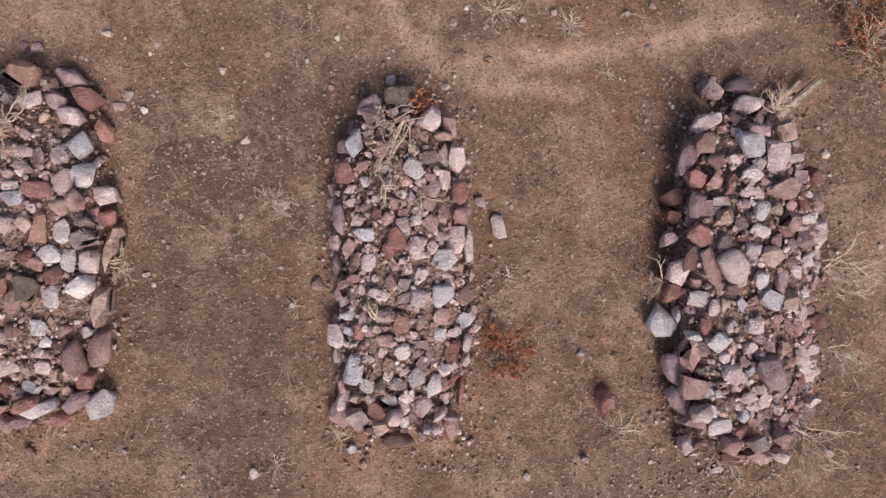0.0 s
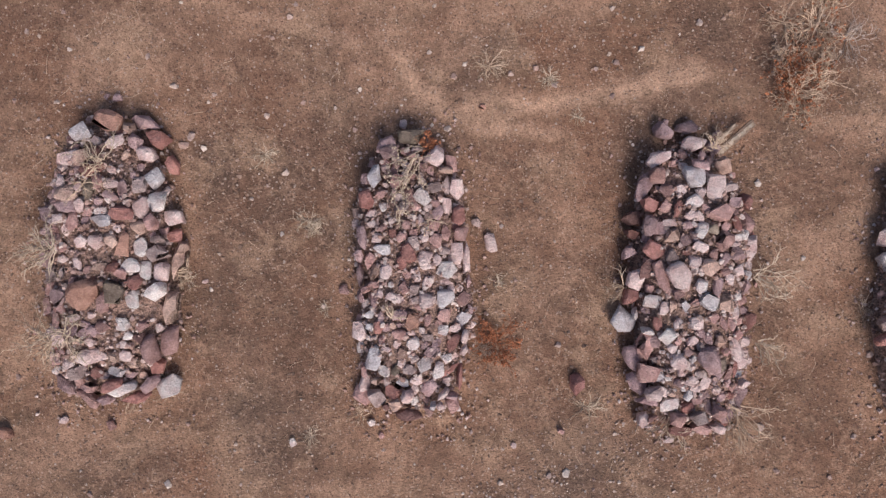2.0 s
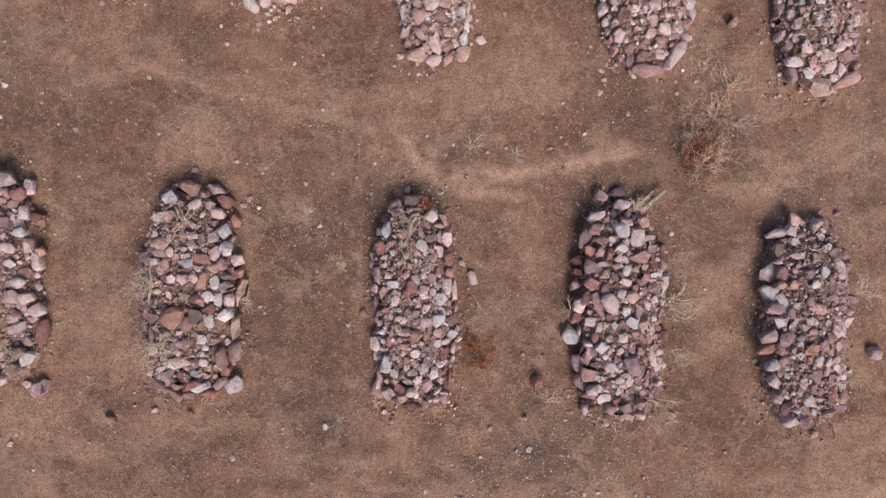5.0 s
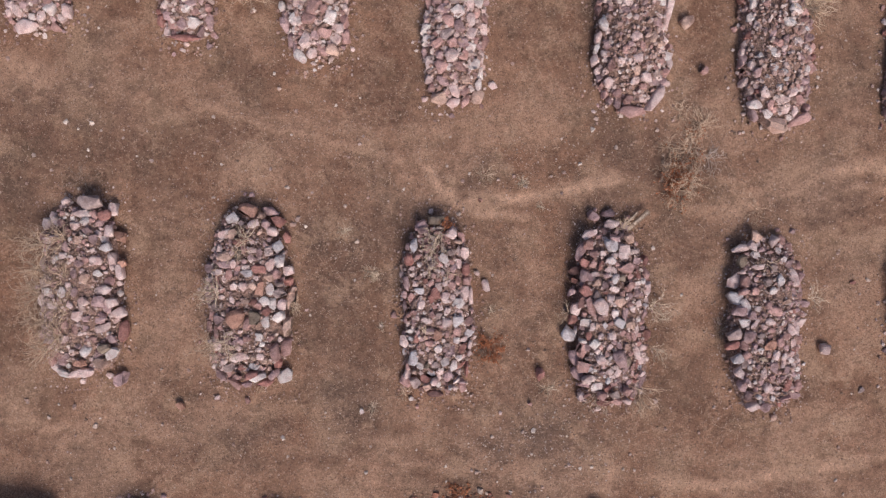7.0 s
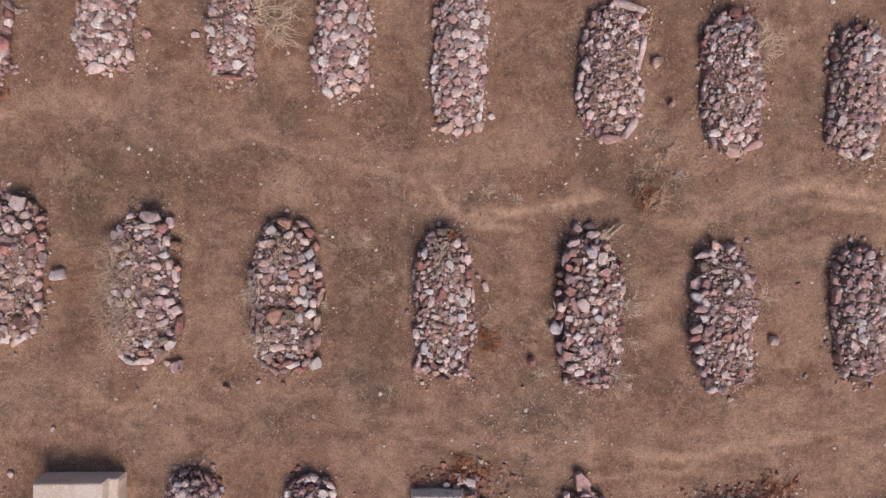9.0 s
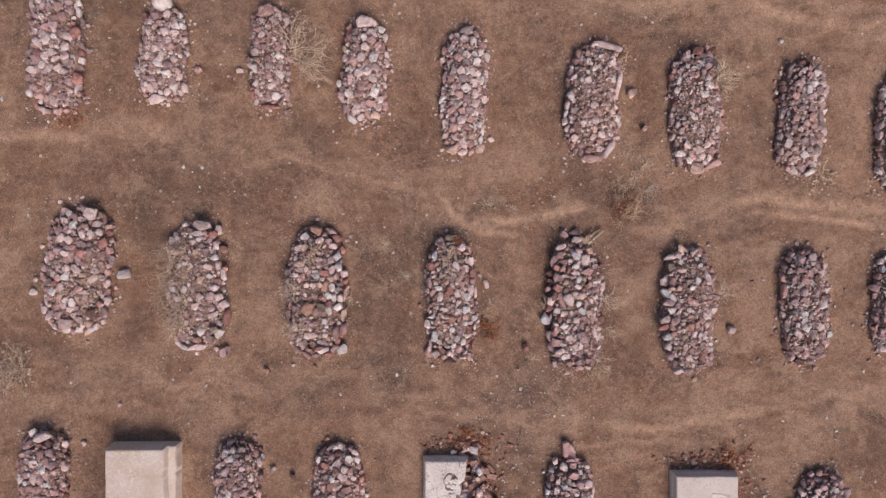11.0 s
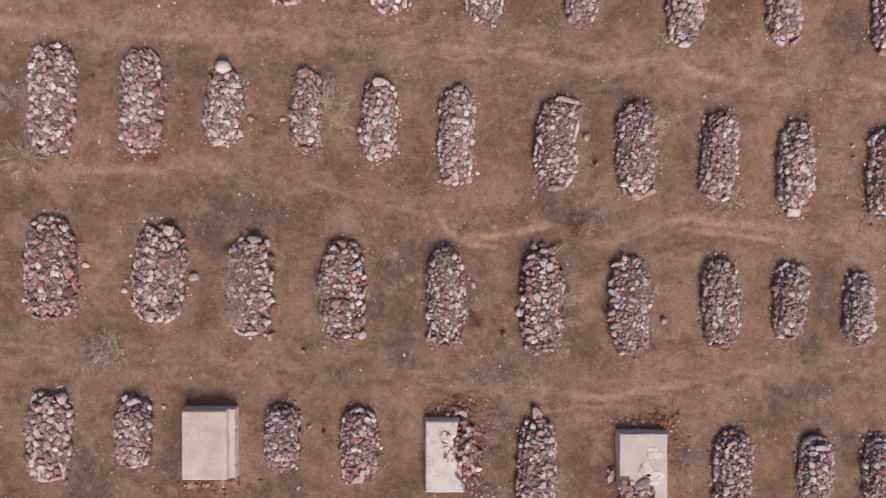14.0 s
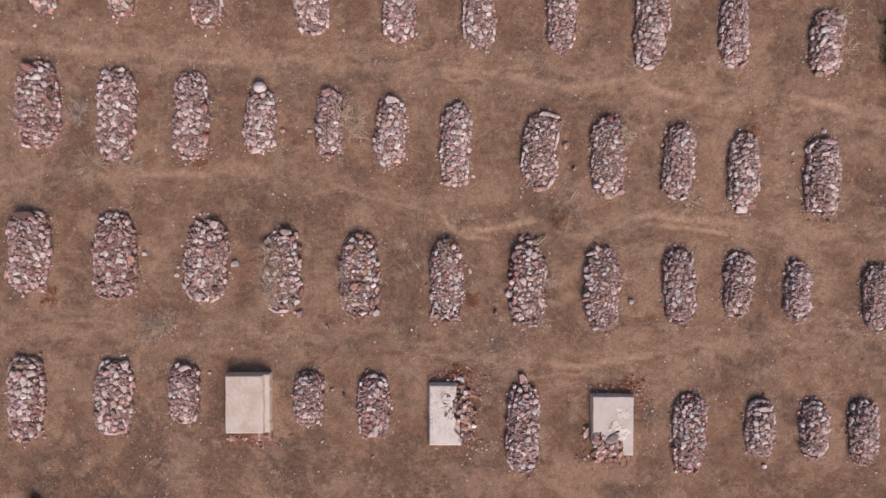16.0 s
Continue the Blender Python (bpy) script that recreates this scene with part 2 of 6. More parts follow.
# trodden bands: width, weight and line
TRACKS = [
    (0.24, 0.85, ((3.6, 1.2), (5.2, 1.60), (6.28, 1.74), (7.51, 1.55), (9.33, 1.38), (13, 1.1))),
    (0.35, 0.5, ((-13, 2.5), (-10.3, 2.96), (-7.65, 2.93), (-5.3, 2.99), (-3.59, 2.76), (-1.57, 2.31), (0.2, 1.45))),
    (0.5, 0.8, ((-14, 6.7), (-10, 6.38), (-3.6, 6.01), (0.88, 5.71), (3.2, 5.49), (5.5, 5.19), (14, 4.2))),
    (0.42, 0.7, ((-14, -1.3), (-9.2, -1.56), (-6.06, -1.69), (-3.56, -1.51), (-1.39, -1.64), (0.48, -2.24))),
    (0.42, 0.75, ((0.48, -2.1), (3.26, -2.52), (5.25, -2.35), (7.09, -1.94), (9.37, -1.38), (14, -1.0))),
    (0.28, 0.5, ((1.2, 3.0), (1.25, 4.6))), (0.25, 0.6, ((5.5, 0.8), (5.4, -1.3))), (0.28, 0.5, ((-3.4, 1.0), (-3.3, -1.2))),
    (0.3, 0.75, ((8.8, 5.5), (9.1, 3.94), (8.95, 2.55), (9.4, 1.15), (10.2, -0.1))), (0.3, 0.65, ((6.9, 4.8), (7.2, 3.6), (7.25, 2.5), (6.5, 1.5))),
    (0.3, 0.55, ((-4.2, 5.9), (-4.1, 4.2), (-4.3, 2.9))), (0.3, 0.5, ((5.3, 5.1), (5.3, 2.4))), (0.28, 0.5, ((-2.4, 5.8), (-2.45, 3.2))),
    (0.3, 0.5, ((-8.1, 6.0), (-8.05, 3.2))), (0.3, 0.5, ((-7.9, 1.4), (-7.95, -1.2))), (0.3, 0.5, ((7.1, 1.2), (7.05, -1.6))),
]
# pale dusty patches: place and size
PATCHES = ((-0.81, 1.28, 0.3), (-0.14, 1.73, 0.35), (-1.72, 1.67, 0.4), (1.21, 0.49, 0.35), (1.16, -0.24, 0.32), (-1.38, -0.69, 0.3), (-3.74, -0.41, 0.35),
           (-3.63, -1.03, 0.45), (2.95, 0.55, 0.28), (3.3, -0.47, 0.3), (1.55, -1.48, 0.5), (3.8, 1.15, 0.35), (-0.59, -1.12, 0.25), (0.88, -0.8, 0.25), (-2.79, -1.3, 0.35))
# pale washed rills
RILLS = [
    (0.065, 0.95, ((-0.12, 1.73), (0.04, 1.49), (0.31, 1.29), (0.47, 1.20), (0.84, 1.15), (1.17, 1.09))),
    (0.085, 1.0, ((0.47, 1.35), (1.00, 1.32), (1.32, 1.37), (1.75, 1.48), (2.07, 1.59), (2.29, 1.62))),
    (0.055, 0.5, ((-3.16, 2.61), (-2.36, 2.30), (-1.40, 2.09), (-0.82, 1.94), (-0.12, 1.73))),
    (0.09, 0.8, ((3.68, 1.14), (4.38, 1.38), (5.02, 1.66), (5.55, 1.80), (6.71, 1.68), (9.0, 1.45))),
    (0.07, 0.7, ((5.37, 1.53), (6.01, 1.51), (6.71, 1.42), (8.5, 1.2))),
]
RILLS += [
    (0.07, 0.35, ((-3.87, 2.25), (-3.36, 2.43), (-2.72, 2.61), (-1.91, 2.27))), (0.1, 0.6, ((-6.53, 3.10), (-5.03, 2.97), (-4.57, 2.83))),
    (0.10, 0.65, ((1.15, -1.76), (2.51, -2.27), (3.54, -2.36), (5.61, -2.03), (6.63, -1.76), (7.76, -1.54))),
    (0.12, 0.8, ((-0.15, 5.76), (1.61, 5.56), (3.27, 5.26), (4.81, 5.47), (5.64, 5.16), (7.07, 4.86), (8.60, 5.17), (11.77, 4.46))),
    (0.10, 0.75, ((4.81, 5.67), (6.25, 4.96), (7.69, 4.70), (9.12, 5.07))),
    (0.14, 0.7, ((-12.42, 6.47), (-10.29, 6.26), (-6.06, 5.91), (-4.17, 6.07))), (0.12, 0.6, ((-12.4, 2.58), (-10.8, 2.9), (-8.15, 2.87), (-5, 2.83))),
]
GRAVELS = ((1.4, -1.62, 0.55), (0.75, -1.9, 0.35), (1.35, -2.7, 0.5), (5.6, -3.6, 0.5), (3.22, 1.9, 0.4), (-7.95, -1.36, 0.45), (-4.68, 2.5, 0.6), (-7.9, -5.4, 1.1), (-1.15, -1.45, 0.5), (-2.06, 5.78, 0.5),
           (0.35, 1.35, 0.35), (-0.75, 0.5, 0.55), (-1.5, 0.1, 0.35), (0.66, 0.75, 0.3), (-0.93, 0.43, 0.4), (-0.62, 0.9, 0.25), (-1.66, 0.77, 0.35), (-1.26, -1.2, 0.45), (-2.39, -1.7, 0.5))


def soil_at(x, y):
    """How trodden, how gravelly and how ochre the soil is."""
    wx = x + 0.45 * (fractal(x, y, 1.3, 40) - 0.5)
    wy = y + 0.45 * (fractal(x, y, 1.3, 50) - 0.5)
    trodden = np.zeros(np.shape(x))
    breaks = fractal(x, y, 1.7, 60)
    streak = (1 - np.abs(2 * fractal(wx * 0.8, wy * 2.8, 1.0, 65, 5) - 1)) ** 5
    for width, weight, line in TRACKS:
        d = near_line(wx, wy, line) / width
        band = np.exp(-(d / 1.7) ** 2)
        trodden = np.maximum(trodden, 0.85 * weight * band * np.clip(0.05 + 1.3 * streak + 1.1 * (breaks - 0.45), 0, 1))
    nx = x + 0.16 * (fractal(x, y, 3.5, 43) - 0.5)
    ny = y + 0.16 * (fractal(x, y, 3.5, 53) - 0.5)
    for width, weight, line in RILLS:
        d = near_line(nx, ny, line) / (width * (0.8 + 1.1 * breaks))
        trodden = np.maximum(trodden, np.minimum(1.0, 1.35 * weight * np.exp(-(d * 1.15) ** 2) * np.clip(0.5 + 1.6 * (breaks - 0.3), 0, 1)))
    for px, py, r in PATCHES:
        spot = np.exp(-((wx - px) ** 2 + (wy - py) ** 2) / (r * r))
        trodden = np.maximum(trodden, 0.5 * spot * np.clip(0.2 + 3.0 * (fractal(x, y, 4.0, 62) - 0.36), 0, 1))
    # dug soil spread round the foot of every grave
    halo = np.zeros(np.shape(x))
    for g in GRAVES.values():
        gx, gy = g.ob.matrix_basis.translation.xy
        d = (np.abs((nx - gx) / (g.b + 0.1)) ** 3 + np.abs((ny - gy) / (g.a + 0.08)) ** 3) ** (1 / 3)
        halo = np.maximum(halo, np.exp(-(np.maximum(d - 0.95, 0) * g.b / 0.2) ** 2))
    halo = halo * np.clip(0.1 + 2.6 * (fractal(x, y, 2.2, 66) - 0.34), 0, 1)
    trodden = np.maximum(trodden, 0.36 * halo)
    patch = fractal(x, y, 0.9, 70, 5)
    trodden = np.maximum(trodden, np.clip((patch - 0.57) * 5.0, 0, 0.5))
    rill = (1 - np.abs(2 * fractal(wx * 0.7 + 4.0, wy * 1.25, 1.0, 75, 4) - 1)) ** 9
    trodden = np.maximum(trodden, 0.42 * rill * np.clip(3.0 * (fractal(x, y, 0.45, 77) - 0.36), 0, 1))
    gravelly = np.zeros(np.shape(x))
    for gx, gy, r in GRAVELS:
        gravelly = np.maximum(gravelly, np.exp(-((wx - gx) ** 2 + (wy - gy) ** 2) / (r * r)))
    gravelly = np.maximum(gravelly * np.clip(0.2 + 2.4 * (fractal(x, y, 3.0, 80) - 0.32), 0, 1),
                          np.clip((fractal(x, y, 0.8, 90, 5) - 0.56) * 4.0, 0, 0.55))
    ochre = np.maximum(np.clip((fractal(x, y, 1.1, 100, 5) - 0.36) * 3.0, 0, 1), 0.9 * halo)
    fade = np.clip(1 - (np.maximum(np.abs(x) - 13.2, 0) + np.maximum(np.abs(y - 0.8) - 8.2, 0)) / 0.8, 0, 1)
    trodden, gravelly, ochre = trodden * fade + 0.15 * (1 - fade), gravelly * fade, ochre * fade + 0.4 * (1 - fade)
    return np.clip(trodden, 0, 1), np.clip(gravelly * (1 - 0.7 * trodden), 0, 0.9), ochre


def ground_height(x, y):
    x, y = np.asarray(x, float), np.asarray(y, float)
    return (0.03 * (fractal(x, y, 0.7, 10) - 0.5) + 0.018 * (fractal(x, y, 5.0, 20) - 0.5) + 0.010 * (fractal(x, y, 17.0, 30, 2) - 0.5))


def mesh_from(name, verts, faces, material, smooth=False):
    me = bpy.data.meshes.new(name)
    me.from_pydata(verts, [], faces)
    me.materials.append(material)
    if smooth:
        me.polygons.foreach_set("use_smooth", [True] * len(me.polygons))
    return me


def build_ground():
    step = 0.045
    far = [0.1, 0.3, 0.8, 2, 5, 12, 30, 80, 200, 600, 1500]
    xs = np.arange(-12.9, 12.9, step)
    ys = np.arange(-7.2, 8.8, step)
    xs = np.concatenate([[xs[0] - f for f in far[::-1]], xs, [xs[-1] + f for f in far]])
    ys = np.concatenate([[ys[0] - f for f in far[::-1]], ys, [ys[-1] + f for f in far]])
    x, y = np.meshgrid(xs, ys)
    co = np.stack([x, y, ground_height(x, y)], -1).reshape(-1, 3)
    nx, ny = len(xs), len(ys)
    k = (np.arange(ny - 1)[:, None] * nx + np.arange(nx - 1)[None, :]).reshape(-1)
    quads = np.stack([k, k + 1, k + nx + 1, k + nx], -1)
    me = bpy.data.meshes.new("ground")
    me.vertices.add(len(co))
    me.vertices.foreach_set("co", co.ravel())
    me.loops.add(quads.size)
    me.loops.foreach_set("vertex_index", quads.ravel())
    me.polygons.add(len(quads))
    me.polygons.foreach_set("loop_start", np.arange(0, quads.size, 4))
    me.polygons.foreach_set("use_smooth", np.ones(len(quads), bool))
    me.update(calc_edges=True)
    attr = me.attributes.new("soil", "FLOAT_COLOR", "POINT")
    trodden, gravelly, ochre = soil_at(co[:, 0], co[:, 1])
    attr.data.foreach_set("color", np.stack([trodden, gravelly, ochre, np.ones(len(co))], -1).astype(np.float32).ravel())
    me.materials.append(SOIL)
    return tagged(new("ground", me), "dry brown gravelly desert soil with pale trodden tracks", "ground", kind="structure")


# ---- stones ----
def hull_shape(rng, points, square, bevel):
    """A broken lump of rock: the hull of uneven points, with a few flat faces knocked off."""
    bm = bmesh.new()
    shear = Vector((rng.uniform(-0.3, 0.3), rng.uniform(-0.3, 0.3), 0))
    for k in range(points):
        z = 1 - 2 * (k + 0.5) / points
        a = k * 2.399963 + rng.uniform(-0.6, 0.6)
        w = math.sqrt(1 - z * z)
        d = Vector((w * math.cos(a), w * math.sin(a), z + rng.uniform(-0.2, 0.2)))
        n = sum(abs(v) ** square for v in d) ** (1 / square)
        bm.verts.new(d * (rng.uniform(0.72, 1.12) / n) + shear * d.z)
    bmesh.ops.convex_hull(bm, input=bm.verts)
    for k in range(rng.choice((0, 1, 2))):
        way = Vector((rng.gauss(0, 1), rng.gauss(0, 1), rng.gauss(0, 0.8))).normalized()
        bmesh.ops.bisect_plane(bm, geom=bm.verts[:] + bm.edges[:] + bm.faces[:], plane_co=way * rng.uniform(0.62, 0.85), plane_no=way, clear_outer=True)
        bmesh.ops.convex_hull(bm, input=bm.verts)
    # the broad face that it lies with uppermost
    way = Vector((rng.gauss(0, 0.13), rng.gauss(0, 0.13), 1)).normalized()
    bmesh.ops.bisect_plane(bm, geom=bm.verts[:] + bm.edges[:] + bm.faces[:], plane_co=way * rng.uniform(0.42, 0.68), plane_no=way, clear_outer=True)
    bmesh.ops.convex_hull(bm, input=bm.verts)
    bmesh.ops.delete(bm, geom=[v for v in bm.verts if not v.link_faces], context="VERTS")
    bmesh.ops.dissolve_limit(bm, angle_limit=radians(12), verts=bm.verts, edges=bm.edges)
    if bevel:
        bmesh.ops.bevel(bm, geom=bm.edges[:], offset=bevel, segments=1, profile=0.6, affect="EDGES", clamp_overlap=True)
    bmesh.ops.triangulate(bm, faces=bm.faces)
    bmesh.ops.recalc_face_normals(bm, faces=bm.faces)
    for axis in range(3):
        low = min(v.co[axis] for v in bm.verts)
        high = max(v.co[axis] for v in bm.verts)
        for v in bm.verts:
            v.co[axis] = 2 * (v.co[axis] - low) / (high - low) - 1
    return bm


SHAPES = {}
rng_shapes = random.Random(11)
for key in (*ROCKS, "Q"):
    SHAPES[key] = []
    for k in range(14):
        smooth = k % 3 != 0
        bm = hull_shape(rng_shapes, rng_shapes.choice((12, 14, 16) if smooth else (10, 12, 14)), rng_shapes.choice((2.6, 3.2, 4.0, 5.5)),
                        rng_shapes.uniform(0.10, 0.16) if smooth else rng_shapes.uniform(0.06, 0.10))
        me = bpy.data.meshes.new("stone")
        bm.to_mesh(me)
        bm.free()
        me.polygons.foreach_set("use_smooth", [True] * len(me.polygons))
        me.set_sharp_from_angle(angle=radians(48 if smooth else 32))
        me.materials.append(ROCKS.get(key, WHITE))
        SHAPES[key].append(me)
CHIPS = []
for k in range(10):
    bm = hull_shape(rng_shapes, rng_shapes.choice((8, 9, 10)), 3.0, 0)
    bm.verts.index_update()
    CHIPS.append((np.array([v.co[:] for v in bm.verts]), np.array([[v.index for v in f.verts] for f in bm.faces])))
    bm.free()


def part(name, mesh, parent, label=""):
    ob = new(name, mesh)
    ob.parent = parent
    return tagged(ob, label)


def stone_part(parent, key, x, y, z, l, w, h, turn, rng, tilt=12, name="stone"):
    ob = part(name, rng.choice(SHAPES[key]), parent)
    ob.matrix_basis = Matrix.LocRotScale((x, y, z), Euler((radians(rng.uniform(-tilt, tilt)), radians(rng.uniform(-tilt, tilt)), radians(turn))),
                                         (l / 2, w / 2, h / 2))
    return ob


def chips_mesh(name, rows, rng, material):
    """One mesh of many small stones; rows of x, y, z, radius."""
    verts, faces, at = [], [], 0
    for x, y, z, r in rows:
        co, tri = CHIPS[rng.randrange(len(CHIPS))]
        turn = np.array(Euler((rng.uniform(-0.5, 0.5), rng.uniform(-0.5, 0.5), rng.uniform(0, 6.3))).to_matrix())
        size = np.array((r * rng.uniform(0.9, 1.5), r, r * rng.uniform(0.6, 0.9)))
        verts.append((co * size) @ turn.T + (x, y, z))
        faces.append(tri + at)
        at += len(co)
    verts, faces = np.concatenate(verts), np.concatenate(faces)
    return mesh_from(name, verts.tolist(), faces.tolist(), material)


class Strands:
    """Thin tapered tubes gathered into one mesh."""

    def __init__(self):
        self.verts, self.faces = [], []

    def tube(self, points, r0, r1):
        at, n = len(self.verts), len(points)
        for k, p in enumerate(points):
            d = (points[min(k + 1, n - 1)] - points[max(k - 1, 0)]).normalized()
            side = d.orthogonal().normalized()
            other = d.cross(side)
            r = r0 + (r1 - r0) * k / (n - 1)
            for j in range(3):
                a = 2.0944 * j
                self.verts.append(tuple(p + r * (math.cos(a) * side + math.sin(a) * other)))
        for k in range(n - 1):
            for j in range(3):
                q = (j + 1) % 3
                self.faces.append((at + 3 * k + j, at + 3 * k + q, at + 3 * k + 3 + q, at + 3 * k + 3 + j))

    def stem(self, rng, start, way, length, r, forks, droop, ends, wander=0.28):
        points, p, d = [start], start.copy(), way.normalized()
        n = 5
        for k in range(n):
            d = (d + Vector((rng.gauss(0, wander), rng.gauss(0, wander), rng.gauss(0, wander * 0.6) - droop))).normalized()
            p = p + d * (length / n)
            if p.z < 0.006:
                p.z = 0.006 + rng.uniform(0, 0.006)
            points.append(p.copy())
            if forks and k >= 1 and rng.random() < 0.75:
                turn = Vector((rng.gauss(0, 1), rng.gauss(0, 1), rng.gauss(0, 0.5))).normalized()
                self.stem(rng, p.copy(), d + turn * 0.8, length * rng.uniform(0.35, 0.6), r * 0.65, forks - 1, droop, ends, wander)
        self.tube(points, r, r * 0.45)
        ends.extend(points[2:])


MIX = {"pink": "PPPPPPPPPMMMMMMMLLLLLLTRGWWL", "pale": "LLLLLLLLLPPPPPPPMMMMMWWWTGL", "grey": "MMMMMMMMGGGLLLLLPPPPPPBWWD", "red": "PPPPPPPPPRRRLLLLMMMMMWWD",
       "lilac": "MMMMMMMMMLLLLLLPPPPPPGWWBR", "plain": "PPPPPPMMMMMMMLLLLLGRWW"}
KERB = "RRPPPPPMMMLLL"          # the stones set along the edge are darker and redder


class Grave:
    """A low mound of earth edged and heaped with loose fieldstones."""

    def __init__(self, name, x, y, wide, long, turn=0.5, high=0.26, taper=0.0, mix="pink", size=1.0, fill=260, label=""):
        self.ob = new("stone_grave")
        self.base = float(ground_height(x, y))
        self.ob.matrix_basis = pose(x, y, self.base, 0, 0, turn)
        tagged(self.ob, label or "low earth grave mound heaped with loose pink and grey fieldstones", "grave", "rows of graves")
        self.a, self.b, self.high, self.taper, self.mix, self.size, self.fill = long / 2, wide / 2, high, taper, mix, size, fill
        self.rng = random.Random(name)
        self.wave = [self.rng.uniform(0, 6.3) for k in range(3)]
        self.laid, self.open_side, self.sparse, self.core = [], 0, 0.72, 0.0
        GRAVES[name] = self

    def half(self, y, side):
        """Half the width at y, which wavers along either side."""
        f = y / self.a
        return self.b * (1 - self.taper * f) * (1 + 0.045 * math.sin(3.2 * f + self.wave[0] + side) + 0.045 * math.sin(7.5 * f + self.wave[1] + 2 * side))

    def depth(self, x, y):
        wide = self.half(y, 1 if x > 0 else -1)
        return (abs(x / wide) ** 3.0 + abs(y / self.a) ** 3.4) ** (1 / 3.2)

    def bare(self, x, y):
        """Where the earth shows between few stones."""
        if self.open_side and x * self.open_side > 0.12 * self.b and self.depth(x, y) < 1.0:
            return True
        if self.core and self.depth(x, y + 0.12 * self.a) < self.core:
            return True
        return self.depth(x, y) < 0.72 and noise.noise(Vector((x * 1.9 + self.wave[1], y * 1.5, self.wave[0]))) > 0.02

    def top(self, x, y):
        d = min(1.0, self.depth(x, y))
        return self.high * (1 - d ** 3.2)

    def lay(self, x, y, l, w, turn, key, lift=0.0):
        """A stone laid by hand."""
        r = self.rng
        h = min(l, w) * r.uniform(0.58, 0.78)
        d = self.depth(x, y)
        z = max(self.top(x, y) + 0.12 * h + 0.012, 0.38 * h) + lift
        if d > 0.78:
            h = max(h, 0.13)
            z = max(self.top(x, y) + 0.075, 0.42 * h) if d < 1.05 else 0.4 * h
        stone_part(self.ob, key, x, y, z, l * 1.06, w * 1.06, h, turn, r, 9)
        self.laid.append((x, y, 0.5 * math.sqrt(l * w)))
        if l > 1.5 * w:
            for s in (-0.3, 0.3):
                self.laid.append((x + s * l * math.cos(radians(turn)), y + s * l * math.sin(radians(turn)), 0.42 * w))

    def free(self, x, y, r, slack):
        if not self.laid:
            return True
        q = np.array(self.laid)
        return bool(np.all(np.hypot(q[:, 0] - x, q[:, 1] - y) > slack * (q[:, 2] + r)))

    def finish(self):
        r, count = self.rng, 0
        # the earth inside
        n, rings = 36, 9
        verts, faces = [(0, 0, self.high)], []
        for i in range(1, rings + 1):
            f = i / rings
            for j in range(n):
                t = 2 * math.pi * j / n
                c, s = math.cos(t), math.sin(t)
                rad = 1 / (abs(c) ** 3.2 + abs(s) ** 3.2) ** (1 / 3.2)
                y = self.a * 0.97 * s * rad * f
                x = 0.97 * self.half(y, 1 if c > 0 else -1) * c * rad * f
                verts.append((x, y, self.high * (1 - f ** 3.2) - (0.05 if i == rings else 0) + r.uniform(-0.012, 0.012)))
        for j in range(n):
            k = (j + 1) % n
            faces.append((0, 1 + j, 1 + k))
            for i in range(rings - 1):
                faces.append((1 + i * n + j, 1 + (i + 1) * n + j, 1 + (i + 1) * n + k, 1 + i * n + k))
        part("earth_mound", mesh_from("earth_mound", verts, faces, EARTH, True), self.ob, "dark gravelly earth")
        # the kerb of larger stones
        t = 0.0
        while t < 2 * math.pi:
            c, s = math.cos(t), math.sin(t)
            rad = 1 / (abs(c) ** 3.2 + abs(s) ** 3.2) ** (1 / 3.2)
            l, w = r.uniform(0.12, 0.23) * self.size, r.uniform(0.09, 0.14) * self.size
            y = self.a * s * rad * 0.94
            x = self.half(y, 1 if c > 0 else -1) * c * rad * 0.885 + r.uniform(-0.025, 0.025)
            dx, dy = -self.b * math.sin(t), self.a * math.cos(t)
            step = l / max(0.25, math.hypot(dx, dy) * rad)
            if r.random() < (0.55 if len(self.laid) > 60 or self.open_side and self.open_side * x > 0.1 else 0.92) and self.free(x, y, 0.4 * math.sqrt(l * w), 0.8):
                h = r.uniform(0.11, 0.2)
                along = 90.0 if abs(y) < 0.8 * self.a else (math.degrees(math.atan2(dy, dx)))
                stone_part(self.ob, r.choice(KERB if r.random() < 0.22 else MIX[self.mix]), x + r.uniform(-0.03, 0.03), y, 0.36 * h + 0.02, l, w, h, along + r.uniform(-14, 14), r, 10)
                self.laid.append((x, y, 0.46 * math.sqrt(l * w)))
                count += 1
            t += step * 0.86
        # the heap
        near = self.fill > 300
        sizes = sorted((self.size * ((0.016 + (0.022 if len(self.laid) > 100 else 0.048) * r.random() ** 1.6) if near else (0.021 + 0.064 * r.random() ** 1.9)) for k in range(760 if near else 420)), reverse=True)
        for q in sizes:
            if count > (max(60, 285 - len(self.laid)) if near else 150):
                break
            for k in range(7):
                x, y = r.uniform(-self.b, self.b), r.uniform(-self.a, self.a)
                if self.bare(x, y) and r.random() < self.sparse:
                    continue
                if self.depth(x, y) < 0.97 - 0.6 * q / self.b and self.free(x, y, q, 0.86):
                    stretch = r.uniform(1.0, 1.3)
                    l, w = 2.15 * q * stretch, 2.15 * q / stretch ** 0.6
                    h = w * r.uniform(0.6, 0.9)
                    z = self.top(x, y) + h * r.uniform(-0.04, 0.2)
                    stone_part(self.ob, r.choice(MIX[self.mix]), x, y, z, l, w, h, r.uniform(0, 180), r, 13)
                    self.laid.append((x, y, q))
                    count += 1
                    break
